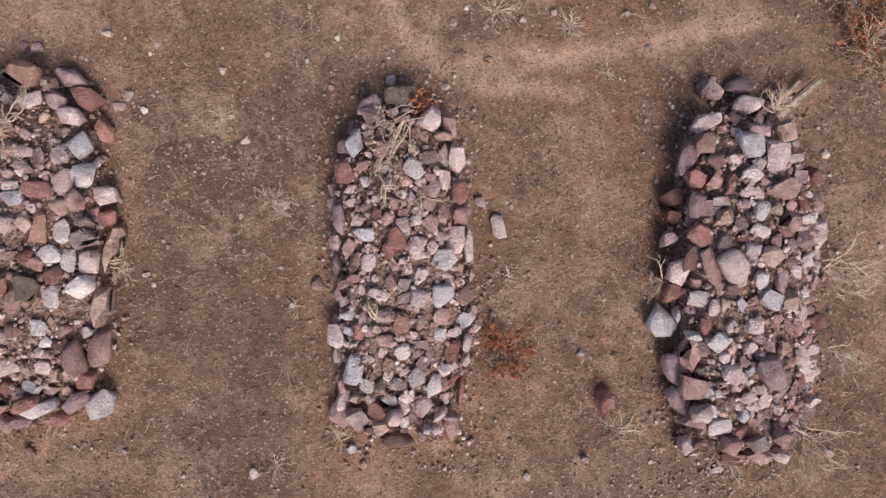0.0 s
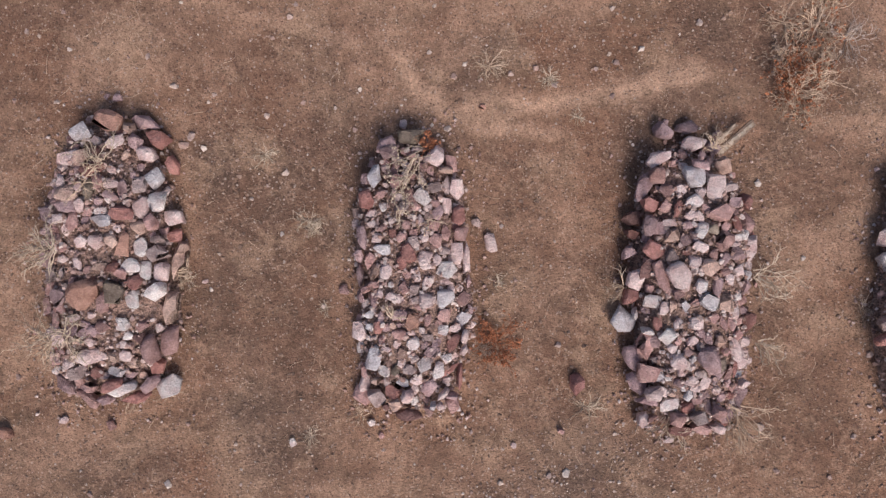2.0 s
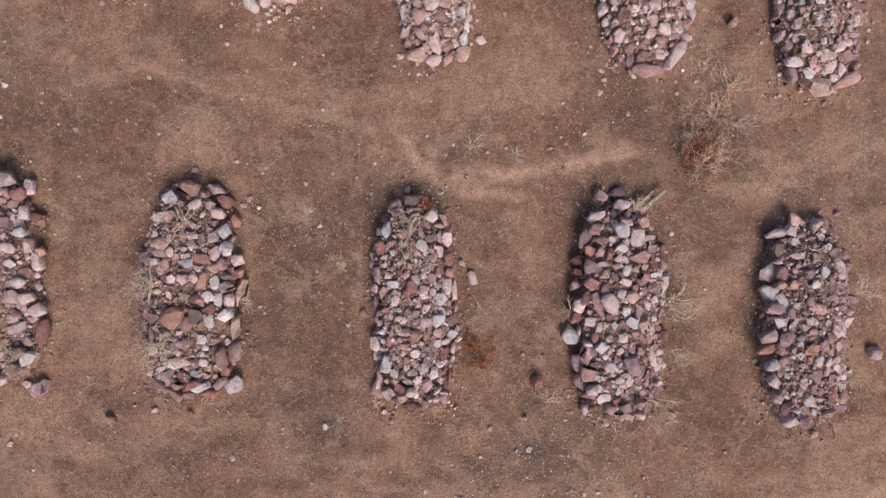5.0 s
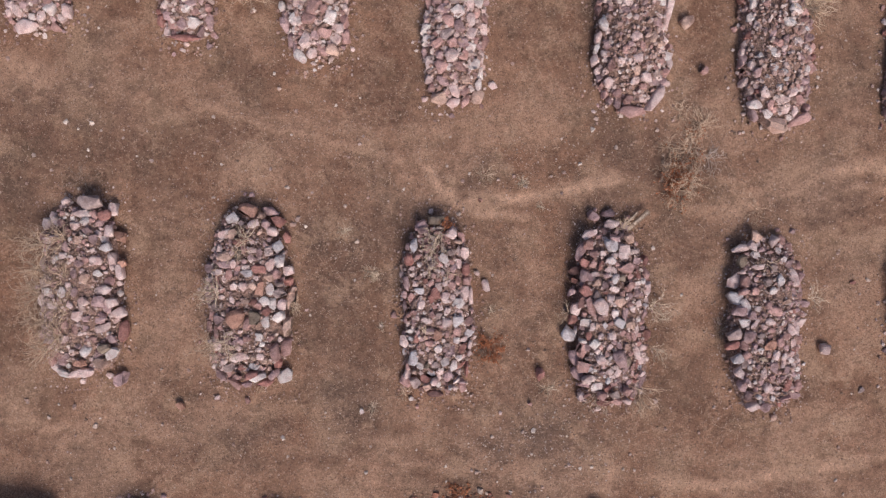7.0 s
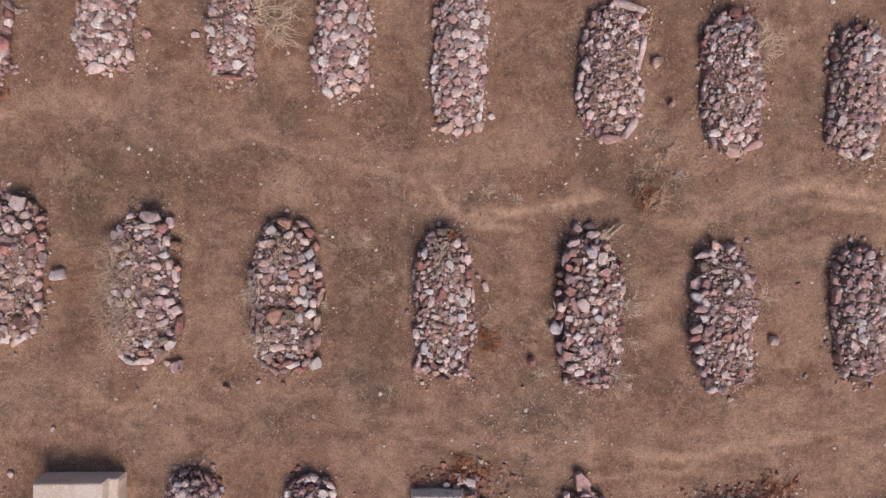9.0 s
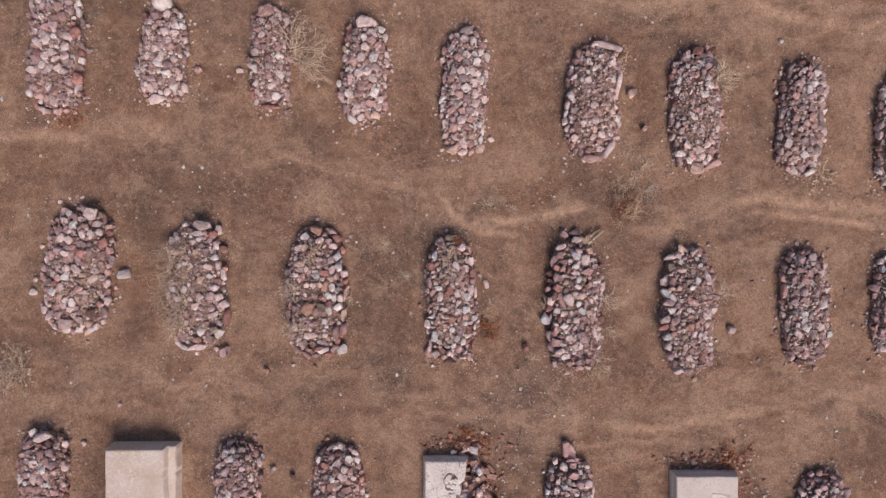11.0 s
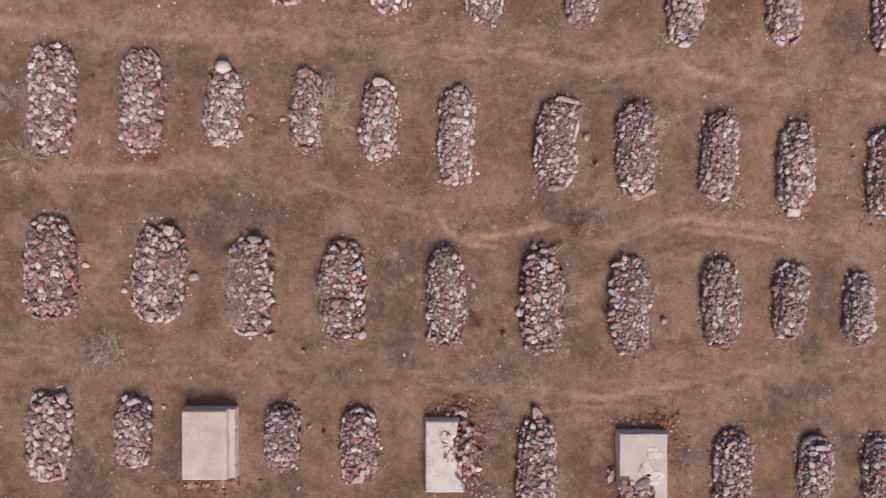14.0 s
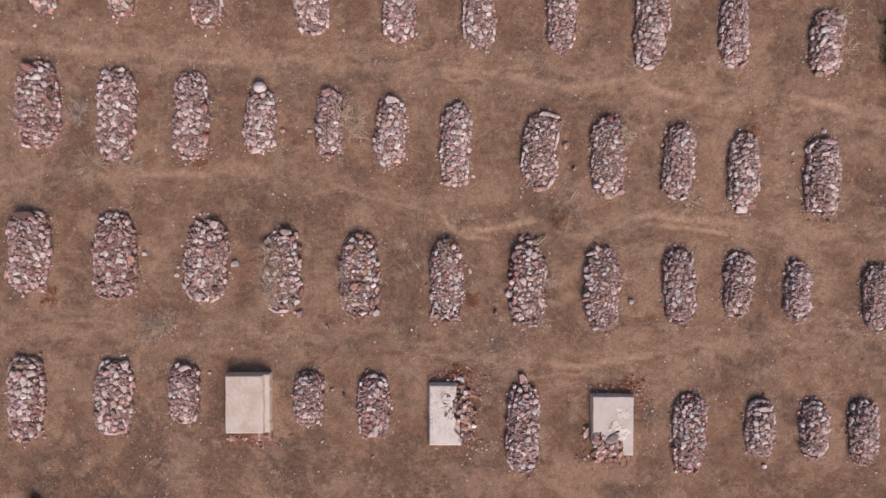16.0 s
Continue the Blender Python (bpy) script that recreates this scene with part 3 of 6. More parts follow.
        # stones that have rolled off
        for k in range(7 if near else 14):
            t = r.uniform(0, 6.283)
            rad = r.uniform(0.98, 1.14) / (abs(math.cos(t)) ** 3.2 + abs(math.sin(t)) ** 3.2) ** (1 / 3.2)
            y = self.a * math.sin(t) * rad
            x = self.half(y, 1) * math.cos(t) * rad
            q = r.uniform(0.035, 0.085)
            if self.free(x, y, q / 2, 0.9):
                stone_part(self.ob, r.choice(MIX[self.mix]), x, y, 0.2 * q, q * 1.2, q, q * 0.7, r.uniform(0, 180), r, 15)
        # small rubble between and beside them
        rows = []
        for k in range(int(self.fill * (7.0 if near else 8.5))):
            q = (0.006 if near else 0.009) + (0.014 if near else 0.022) * r.random() ** 1.8
            x, y = r.uniform(-1.4, 1.4) * self.b, r.uniform(-1.16, 1.16) * self.a
            d = self.depth(x, y)
            if d < 0.98 or (d < 1.4 and r.random() < 0.42 * (1.45 - d) / 0.45):
                rows.append((x, y, (self.top(x, y) if d < 1 else 0.0) + 0.35 * q + (r.uniform(0.0, 0.03) if d < 0.9 else 0), q if d < 1 else q * 0.7))
        bits = Strands()
        for k in range(260 if near else 80):
            x, y = r.uniform(-0.9, 0.9) * self.b, r.uniform(-0.95, 0.95) * self.a
            if not self.bare(x, y) and r.random() < 0.8:
                continue
            p = Vector((x, y, self.top(x, y) + r.uniform(0.01, 0.07)))
            bits.stem(r, p, Vector((r.gauss(0, 1), r.gauss(0, 1), r.gauss(0.1, 0.25))), r.uniform(0.04, 0.13), 0.0016 if near else 0.003, 0, 0.0, [], 0.3)
        tagged(part("dry_grass", mesh_from("dry_grass", bits.verts, bits.faces, STRAW if self.open_side else TWIG), self.ob, "dry stalks caught between the stones"), kind="stuff")
        rubble = part("rubble", chips_mesh("rubble", rows, r, RUBBLE), self.ob, "small chips of stone between the larger ones")
        tagged(rubble, kind="stuff")


# the graves of the middle row, with the stones that stand out on them
g = Grave("A", -2.42, 0.08, 1.05, 2.36, 0.6, 0.26, 0.10, "pink", 1.0, 420,
          label="tapering grave mound with white and tan stones along one edge")
g.lay(-0.08, -0.26, 0.25, 0.22, 90, "O")
g.lay(0.02, 1.09, 0.24, 0.17, -5, "O")
g.lay(0.28, 1.08, 0.24, 0.12, -15, "M")
g.lay(0.39, 0.95, 0.17, 0.14, -25, "R")
g.lay(0.26, 0.91, 0.16, 0.11, 120, "M")
g.lay(0.34, 0.82, 0.13, 0.12, 0, "L")
g.lay(0.41, 0.63, 0.15, 0.13, 45, "B")
g.lay(0.32, 0.4, 0.17, 0.12, 70, "L")
g.lay(0.43, 0.45, 0.17, 0.13, 80, "W")
g.lay(0.52, 0.32, 0.14, 0.13, 0, "L")
g.lay(0.4, 0.29, 0.13, 0.11, 90, "P")
g.lay(0.32, 0.09, 0.15, 0.11, 90, "W")
g.lay(0.43, 0.04, 0.18, 0.12, 10, "G")
g.lay(0.56, -0.04, 0.28, 0.11, 85, "T")
g.lay(0.53, -0.39, 0.25, 0.11, 85, "T")
g.lay(0.53, 0.18, 0.14, 0.11, 0, "R")
g.lay(0.44, -0.25, 0.15, 0.12, 40, "W")
g.lay(0.27, -0.31, 0.15, 0.11, 100, "W")
g.lay(0.26, -0.05, 0.14, 0.11, 0, "W")
g.lay(0.14, -0.25, 0.2, 0.17, 120, "N")
g.lay(0.2, -0.5, 0.1, 0.1, 0, "W")
g.lay(0.39, -0.7, 0.22, 0.12, 100, "P")
g.lay(0.51, -0.64, 0.23, 0.12, 80, "P")
g.lay(-0.35, -0.6, 0.16, 0.13, 90, "L")
g.lay(-0.05, -0.75, 0.24, 0.12, 5, "L")
g.lay(-0.24, 0.51, 0.18, 0.14, 0, "T")
g.lay(-0.26, 0.79, 0.14, 0.12, 0, "L")
g.lay(-0.16, 0.98, 0.14, 0.12, 30, "B")
g.lay(0.12, -0.88, 0.14, 0.08, 0, "B")
g.lay(0.16, -1.02, 0.2, 0.09, 15, "W")
g.lay(0.24, -1.09, 0.21, 0.1, 10, "R")
g.lay(0.08, -0.98, 0.17, 0.09, 20, "R")
g.lay(0.05, 0.29, 0.14, 0.09, 0, "B")
g.lay(0.2, 0.35, 0.18, 0.12, -15, "R")
g.lay(0.21, 0.12, 0.19, 0.1, 80, "O")
g.lay(-0.19, -0.89, 0.16, 0.1, 20, "G")
g.lay(-0.37, -0.12, 0.15, 0.1, 80, "G")
g.lay(0.50, 0.75, 0.14, 0.09, 100, "R")
g.lay(0.20, 1.02, 0.09, 0.09, 0, "T")
g.lay(0.09, 0.91, 0.18, 0.10, 30, "L")
g.lay(-0.15, 0.78, 0.12, 0.11, 20, "T")
g.lay(-0.31, 0.61, 0.10, 0.08, 90, "L")
g.lay(-0.07, 0.69, 0.12, 0.12, 0, "R")
g.lay(0.01, 0.72, 0.11, 0.09, 90, "R")
g.lay(0.31, 0.57, 0.16, 0.12, 70, "G")
g.lay(0.20, 0.52, 0.18, 0.08, 85, "M")
g.lay(0.01, 0.59, 0.12, 0.09, 70, "P")
g.lay(0.11, 0.58, 0.11, 0.08, 0, "L")
g.lay(0.12, 0.48, 0.12, 0.10, -20, "M")
g.lay(-0.06, 0.53, 0.16, 0.08, 85, "N")
g.lay(-0.23, 0.41, 0.18, 0.11, 0, "M")
g.lay(-0.12, 0.41, 0.11, 0.09, 90, "L")
g.lay(0.04, 0.37, 0.10, 0.06, 0, "W")
g.lay(-0.30, 0.31, 0.11, 0.08, 0, "L")
g.lay(-0.17, 0.29, 0.14, 0.10, 80, "P")
g.lay(0.31, 0.24, 0.12, 0.11, 0, "T")
g.lay(0.44, 0.14, 0.10, 0.08, 0, "G")
g.lay(0.01, 0.14, 0.11, 0.11, 40, "L")
g.lay(0.12, 0.14, 0.12, 0.10, 100, "T")
g.lay(-0.11, 0.13, 0.11, 0.08, 60, "L")
g.lay(0.58, 0.08, 0.12, 0.10, 80, "T")
g.lay(-0.27, -0.11, 0.10, 0.05, 90, "G")
g.lay(-0.13, -0.04, 0.10, 0.06, 120, "L")
g.lay(0.04, -0.06, 0.12, 0.06, 0, "T")
g.lay(0.13, -0.06, 0.11, 0.09, 20, "R")
g.lay(0.35, -0.09, 0.14, 0.10, 90, "W")
g.lay(0.46, -0.10, 0.14, 0.12, 90, "L")
g.lay(0.19, -0.11, 0.11, 0.09, 0, "P")
g.lay(0.28, -0.18, 0.12, 0.12, 0, "R")
g.lay(0.06, -0.33, 0.16, 0.09, 80, "P")
g.lay(-0.31, -0.30, 0.16, 0.13, 60, "M")
g.lay(-0.36, -0.46, 0.19, 0.06, 95, "P")
g.lay(-0.18, -0.45, 0.11, 0.06, 0, "L")
g.lay(-0.03, -0.43, 0.06, 0.05, 0, "L")
g.lay(0.33, -0.52, 0.10, 0.09, 0, "P")
g.lay(0.06, -0.52, 0.12, 0.09, 0, "P")
g.lay(-0.22, -0.56, 0.13, 0.09, 15, "M")
g.lay(-0.02, -0.55, 0.11, 0.08, -20, "M")
g.lay(-0.15, -0.64, 0.09, 0.05, 0, "T")
g.lay(0.18, -0.66, 0.08, 0.06, 0, "L")
g.lay(0.31, -0.62, 0.10, 0.09, 0, "D")
g.lay(0.20, -0.75, 0.09, 0.09, 0, "L")
g.lay(0.11, -0.76, 0.09, 0.09, 0, "T")
g.lay(-0.26, -0.82, 0.09, 0.08, 0, "L")
g.lay(-0.04, -0.88, 0.10, 0.08, 0, "R")
g.lay(-0.09, -1.00, 0.13, 0.08, 0, "P")
g.lay(0.01, -1.10, 0.13, 0.08, 0, "M")
g.lay(0.25, -0.81, 0.11, 0.08, 0, "T")
g = Grave("B", 0.0, -0.04, 0.95, 2.34, 0.5, 0.25, 0.03, "pale", 1.0, 420,
          label="straight-sided grave mound of mixed pink, white and bluish stones")
g.lay(0.08, 0.61, 0.13, 0.11, -45, "W")
g.lay(-0.29, 0.78, 0.18, 0.1, 80, "B")
g.lay(-0.36, 0.6, 0.15, 0.13, 90, "R")
g.lay(0.19, 0.94, 0.15, 0.14, 60, "L")
g.lay(0, 1.1, 0.22, 0.11, 0, "N")
g.lay(0.35, 0.68, 0.18, 0.1, 95, "L")
g.lay(0.36, 0.48, 0.15, 0.12, 80, "R")
g.lay(0.38, 0.33, 0.11, 0.11, 0, "P")
g.lay(0.34, 0.18, 0.18, 0.12, 75, "L")
g.lay(0.42, 0.15, 0.23, 0.06, 90, "L")
g.lay(0.27, 0.05, 0.16, 0.13, 0, "W")
g.lay(0.26, -0.17, 0.14, 0.13, 90, "B")
g.lay(0.39, -0.18, 0.13, 0.12, 0, "P")
g.lay(0.39, -0.33, 0.13, 0.11, 60, "B")
g.lay(0.01, -0.34, 0.14, 0.12, 90, "O")
g.lay(0.12, -0.18, 0.13, 0.12, 0, "L")
g.lay(-0.3, -0.63, 0.19, 0.12, 80, "B")
g.lay(0.1, -0.68, 0.13, 0.1, 45, "W")
g.lay(0.21, -0.73, 0.13, 0.09, 75, "W")
g.lay(0.01, -0.51, 0.1, 0.1, 0, "W")
g.lay(0.26, -0.64, 0.09, 0.08, 0, "W")
g.lay(0.16, -0.58, 0.12, 0.09, -15, "M")
g.lay(-0.15, -0.9, 0.13, 0.13, 0, "R")
g.lay(-0.41, -0.95, 0.17, 0.14, 120, "P")
g.lay(-0.28, -0.96, 0.15, 0.13, 100, "G")
g.lay(-0.13, -1, 0.12, 0.09, 0, "T")
g.lay(-0.03, -1.08, 0.21, 0.09, 0, "D")
g.lay(0.31, -1, 0.16, 0.11, 90, "P")
g.lay(0.31, -0.51, 0.15, 0.09, 60, "R")
g.lay(-0.03, 0.18, 0.15, 0.11, 110, "R")
g.lay(-0.23, 0.21, 0.13, 0.08, 0, "B")
g.lay(-0.2, 0.04, 0.12, 0.1, 80, "L")
g.lay(0.02, 0.26, 0.12, 0.09, -60, "G")
g.lay(-0.39, 0.3, 0.18, 0.08, 95, "M")
g.lay(-0.41, 0.01, 0.19, 0.06, 95, "M")
g.lay(-0.22, 1.04, 0.16, 0.10, 25, "M")
g.lay(-0.18, 0.97, 0.14, 0.08, 10, "M")
g.lay(0.31, 0.88, 0.08, 0.14, 10, "P")
g.lay(0.26, 0.83, 0.11, 0.06, -10, "T")
g.lay(-0.36, 0.77, 0.08, 0.09, 0, "M")
g.lay(-0.12, 0.73, 0.13, 0.10, 80, "P")
g.lay(-0.24, 0.64, 0.11, 0.07, 20, "P")
g.lay(0.17, 0.69, 0.12, 0.09, -10, "G")
g.lay(0.27, 0.71, 0.14, 0.07, 100, "L")
g.lay(-0.01, 0.63, 0.13, 0.07, 110, "P")
g.lay(0.27, 0.54, 0.15, 0.08, 100, "L")
g.lay(-0.08, 0.53, 0.12, 0.08, 30, "G")
g.lay(0.20, 0.49, 0.11, 0.08, 50, "M")
g.lay(-0.32, 0.49, 0.09, 0.06, 30, "L")
g.lay(-0.31, 0.41, 0.08, 0.06, 0, "L")
g.lay(-0.04, 0.40, 0.07, 0.08, 60, "P")
g.lay(0.17, 0.39, 0.09, 0.08, 0, "P")
g.lay(0.26, 0.34, 0.13, 0.08, 90, "P")
g.lay(-0.22, 0.38, 0.10, 0.06, 25, "P")
g.lay(-0.15, 0.34, 0.08, 0.07, 120, "R")
g.lay(-0.27, 0.30, 0.08, 0.08, 0, "L")
g.lay(-0.08, 0.30, 0.08, 0.08, 60, "P")
g.lay(0.18, 0.28, 0.11, 0.11, 0, "P")
g.lay(0.10, 0.15, 0.13, 0.11, 45, "L")
g.lay(0.24, 0.20, 0.10, 0.07, -20, "G")
g.lay(0.19, 0.13, 0.08, 0.07, 60, "L")
g.lay(-0.41, 0.16, 0.10, 0.07, 110, "M")
g.lay(-0.33, 0.12, 0.13, 0.08, 75, "P")
g.lay(-0.08, 0.11, 0.11, 0.08, 90, "R")
g.lay(-0.28, 0.04, 0.14, 0.08, 80, "T")
g.lay(0.02, 0.05, 0.06, 0.05, 0, "L")
g.lay(0.12, 0.08, 0.11, 0.05, 0, "L")
g.lay(-0.28, -0.06, 0.14, 0.06, 0, "P")
g.lay(-0.36, -0.10, 0.07, 0.06, 0, "P")
g.lay(-0.16, -0.06, 0.05, 0.05, 0, "W")
g.lay(-0.06, -0.08, 0.11, 0.09, 90, "P")
g.lay(0.02, -0.10, 0.08, 0.08, 0, "G")
g.lay(0.12, -0.05, 0.11, 0.07, 70, "L")
g.lay(0.26, -0.04, 0.12, 0.05, 0, "L")
g.lay(0.44, -0.04, 0.11, 0.04, 90, "M")
g.lay(-0.13, -0.16, 0.14, 0.07, -15, "L")
g.lay(0.02, -0.18, 0.08, 0.06, 0, "G")
g.lay(-0.30, -0.19, 0.12, 0.06, 90, "M")
g.lay(0.07, -0.23, 0.11, 0.05, 0, "P")
g.lay(-0.41, -0.15, 0.11, 0.06, 90, "M")
g.lay(-0.33, -0.30, 0.11, 0.06, 20, "B")
g.lay(-0.09, -0.29, 0.13, 0.08, 10, "M")
g.lay(0.12, -0.33, 0.10, 0.06, 70, "P")
g.lay(0.25, -0.30, 0.11, 0.10, 0, "P")
g.lay(-0.24, -0.33, 0.14, 0.05, 90, "M")
g.lay(-0.15, -0.37, 0.06, 0.06, 0, "T")
g.lay(-0.26, -0.39, 0.11, 0.08, 70, "R")
g.lay(0.24, -0.41, 0.08, 0.08, 0, "W")
g.lay(0.33, -0.40, 0.09, 0.07, 0, "L")
g.lay(-0.33, -0.40, 0.07, 0.06, 0, "B")
g.lay(-0.33, -0.48, 0.06, 0.04, 0, "W")
g.lay(0.08, -0.41, 0.05, 0.05, 0, "W")
g.lay(-0.09, -0.44, 0.13, 0.08, -20, "P")
g.lay(-0.01, -0.43, 0.07, 0.04, 0, "L")
g.lay(0.12, -0.46, 0.11, 0.06, -15, "G")
g.lay(0.41, -0.47, 0.11, 0.06, 80, "L")
g.lay(0.40, -0.57, 0.10, 0.05, 80, "L")
g.lay(-0.20, -0.56, 0.08, 0.04, -20, "L")
g.lay(-0.08, -0.59, 0.08, 0.07, 60, "T")
g.lay(-0.02, -0.72, 0.11, 0.08, 0, "G")
g.lay(0.02, -0.64, 0.08, 0.06, 60, "G")
g.lay(-0.13, -0.73, 0.10, 0.07, 100, "N")
g.lay(-0.22, -0.74, 0.10, 0.08, 130, "W")
g.lay(-0.07, -0.82, 0.10, 0.07, -30, "B")
g.lay(0.03, -0.81, 0.10, 0.07, 10, "L")
g.lay(-0.04, -0.93, 0.10, 0.09, 70, "L")
g.lay(-0.29, -0.81, 0.09, 0.06, 0, "T")
g.lay(0.13, -0.86, 0.14, 0.11, 60, "M")
g.lay(0.24, -0.92, 0.11, 0.04, 45, "L")
g.lay(0.22, -1.02, 0.08, 0.07, 0, "L")
g.lay(0.31, -0.94, 0.10, 0.05, 0, "M")
g.lay(0.12, -1.05, 0.08, 0.06, -30, "P")
g.lay(0.16, -1.01, 0.05, 0.05, 0, "B")
g.lay(-0.21, -1.02, 0.07, 0.06, 0, "D")
g.lay(0.37, -0.78, 0.21, 0.04, 85, "R")
g.lay(0.29, -0.74, 0.18, 0.04, 40, "R")
g.lay(-0.38, -0.74, 0.11, 0.05, 90, "P")
g = Grave("C", 2.22, -0.11, 0.98, 2.42, 0.0, 0.27, 0.04, "lilac", 1.05, 420,
          label="grave mound of large mauve and grey rounded stones")
g.lay(-0.03, 0.86, 0.17, 0.16, 0, "B")
g.lay(-0.05, 0.67, 0.14, 0.1, 10, "W")
g.lay(0.13, 0.77, 0.23, 0.15, 100, "L")
g.lay(0.15, 0.58, 0.21, 0.14, -5, "P")
g.lay(-0.31, 0.87, 0.15, 0.13, 0, "P")
g.lay(-0.40, 0.79, 0.28, 0.12, 65, "M")
g.lay(-0.25, 0.76, 0.14, 0.12, 10, "P")
g.lay(-0.30, 1.01, 0.2, 0.11, 20, "L")
g.lay(-0.37, 0.48, 0.17, 0.12, 70, "M")
g.lay(-0.31, 0.48, 0.17, 0.12, 120, "M")
g.lay(-0.21, 0.4, 0.12, 0.11, 0, "T")
g.lay(0.00, 0.45, 0.13, 0.09, 60, "W")
g.lay(0.18, 0.36, 0.16, 0.14, 90, "P")
g.lay(-0.34, 0.29, 0.16, 0.15, -30, "R")
g.lay(-0.38, 0.15, 0.21, 0.16, 50, "D")
g.lay(-0.28, 0.07, 0.27, 0.11, 112, "P")
g.lay(-0.16, 0.09, 0.23, 0.16, 125, "L")
g.lay(0.06, 0.16, 0.14, 0.13, 0, "T")
g.lay(0.00, 0.02, 0.11, 0.1, 90, "W")
g.lay(-0.05, 0.2, 0.1, 0.1, 0, "L")
g.lay(-0.34, -0.11, 0.15, 0.1, -5, "W")
g.lay(0.06, -0.11, 0.16, 0.13, 120, "B")
g.lay(0.19, -0.12, 0.17, 0.12, 120, "T")
g.lay(-0.53, -0.28, 0.2, 0.18, -35, "B")
g.lay(-0.39, -0.46, 0.25, 0.13, 95, "P")
g.lay(-0.24, -0.37, 0.13, 0.1, 55, "W")
g.lay(-0.33, -0.42, 0.12, 0.11, 0, "M")
g.lay(0.07, -0.55, 0.23, 0.19, 100, "M")
g.lay(-0.16, -0.57, 0.13, 0.12, 0, "L")
g.lay(-0.37, -0.67, 0.16, 0.15, 0, "P")
g.lay(-0.47, -0.58, 0.21, 0.11, 100, "M")
g.lay(-0.33, -0.83, 0.14, 0.13, 0, "G")
g.lay(-0.19, -0.92, 0.16, 0.11, 15, "W")
g.lay(-0.14, -1.03, 0.14, 0.11, 10, "P")
g.lay(-0.44, -0.77, 0.17, 0.14, -20, "M")
g.lay(0.29, -0.48, 0.2, 0.08, 110, "L")
g.lay(-0.46, 0.07, 0.18, 0.14, 60, "L")
g.lay(0.01, 0.96, 0.13, 0.07, -10, "M")
g.lay(0.20, 0.95, 0.13, 0.09, 120, "T")
g.lay(0.27, 0.79, 0.14, 0.07, 10, "G")
g.lay(0.01, 0.74, 0.08, 0.07, 60, "G")
g.lay(-0.37, 0.65, 0.13, 0.12, 0, "R")
g.lay(-0.26, 0.63, 0.09, 0.09, 70, "P")
g.lay(-0.17, 0.61, 0.14, 0.06, 70, "R")
g.lay(0.31, 0.67, 0.13, 0.09, -5, "M")
g.lay(-0.48, 0.54, 0.14, 0.11, 0, "D")
g.lay(-0.23, 0.50, 0.11, 0.06, -10, "L")
g.lay(0.09, 0.46, 0.09, 0.09, 0, "N")
g.lay(0.30, 0.50, 0.13, 0.06, 110, "R")
g.lay(0.19, 0.47, 0.09, 0.07, 60, "P")
g.lay(-0.47, 0.42, 0.11, 0.08, 0, "R")
g.lay(-0.13, 0.37, 0.09, 0.09, 30, "M")
g.lay(0.30, 0.39, 0.10, 0.06, 20, "W")
g.lay(0.28, 0.34, 0.09, 0.04, 0, "L")
g.lay(-0.01, 0.32, 0.12, 0.08, -15, "L")
g.lay(-0.11, 0.27, 0.09, 0.04, 0, "R")
g.lay(-0.49, 0.27, 0.12, 0.11, 0, "M")
g.lay(-0.22, 0.25, 0.11, 0.09, 90, "G")
g.lay(0.28, 0.27, 0.12, 0.09, 60, "M")
g.lay(0.18, 0.23, 0.11, 0.07, 60, "M")
g.lay(0.19, 0.13, 0.09, 0.09, 0, "P")
g.lay(0.30, 0.14, 0.09, 0.09, 0, "L")
g.lay(-0.05, 0.14, 0.06, 0.04, 0, "W")
g.lay(-0.17, -0.05, 0.11, 0.08, 0, "P")
g.lay(-0.48, -0.08, 0.14, 0.12, 0, "R")
g.lay(-0.27, -0.16, 0.11, 0.07, 75, "L")
g.lay(-0.21, -0.15, 0.09, 0.06, 80, "T")
g.lay(-0.12, -0.14, 0.09, 0.07, 100, "B")
g.lay(-0.05, -0.11, 0.08, 0.06, 0, "P")
g.lay(0.12, 0.00, 0.16, 0.07, 80, "M")
g.lay(0.22, 0.07, 0.09, 0.07, 90, "L")
g.lay(-0.46, -0.21, 0.10, 0.04, 80, "W")
g.lay(-0.17, -0.28, 0.09, 0.07, 50, "L")
g.lay(-0.04, -0.27, 0.11, 0.10, -10, "L")
g.lay(0.10, -0.23, 0.09, 0.07, 20, "P")
g.lay(0.17, -0.26, 0.14, 0.06, 110, "P")
g.lay(0.24, -0.26, 0.14, 0.07, 100, "P")
g.lay(0.28, -0.19, 0.14, 0.06, 80, "L")
g.lay(-0.31, -0.28, 0.11, 0.09, 70, "R")
g.lay(-0.38, -0.34, 0.11, 0.05, -10, "W")
g.lay(0.15, -0.40, 0.10, 0.09, 30, "T")
g.lay(-0.07, -0.41, 0.09, 0.07, 60, "L")
g.lay(0.30, -0.38, 0.11, 0.07, 60, "P")
g.lay(0.37, -0.42, 0.09, 0.09, 40, "L")
g.lay(0.17, -0.59, 0.13, 0.08, 90, "N")
g.lay(-0.27, -0.50, 0.05, 0.03, 0, "W")
g.lay(-0.31, -0.57, 0.12, 0.05, 0, "G")
g.lay(-0.21, -0.64, 0.07, 0.04, 0, "G")
g.lay(-0.29, -0.69, 0.10, 0.09, 60, "B")
g.lay(-0.22, -0.71, 0.06, 0.04, 0, "W")
g.lay(-0.06, -0.72, 0.11, 0.07, 20, "L")
g.lay(-0.10, -0.78, 0.06, 0.05, 0, "W")
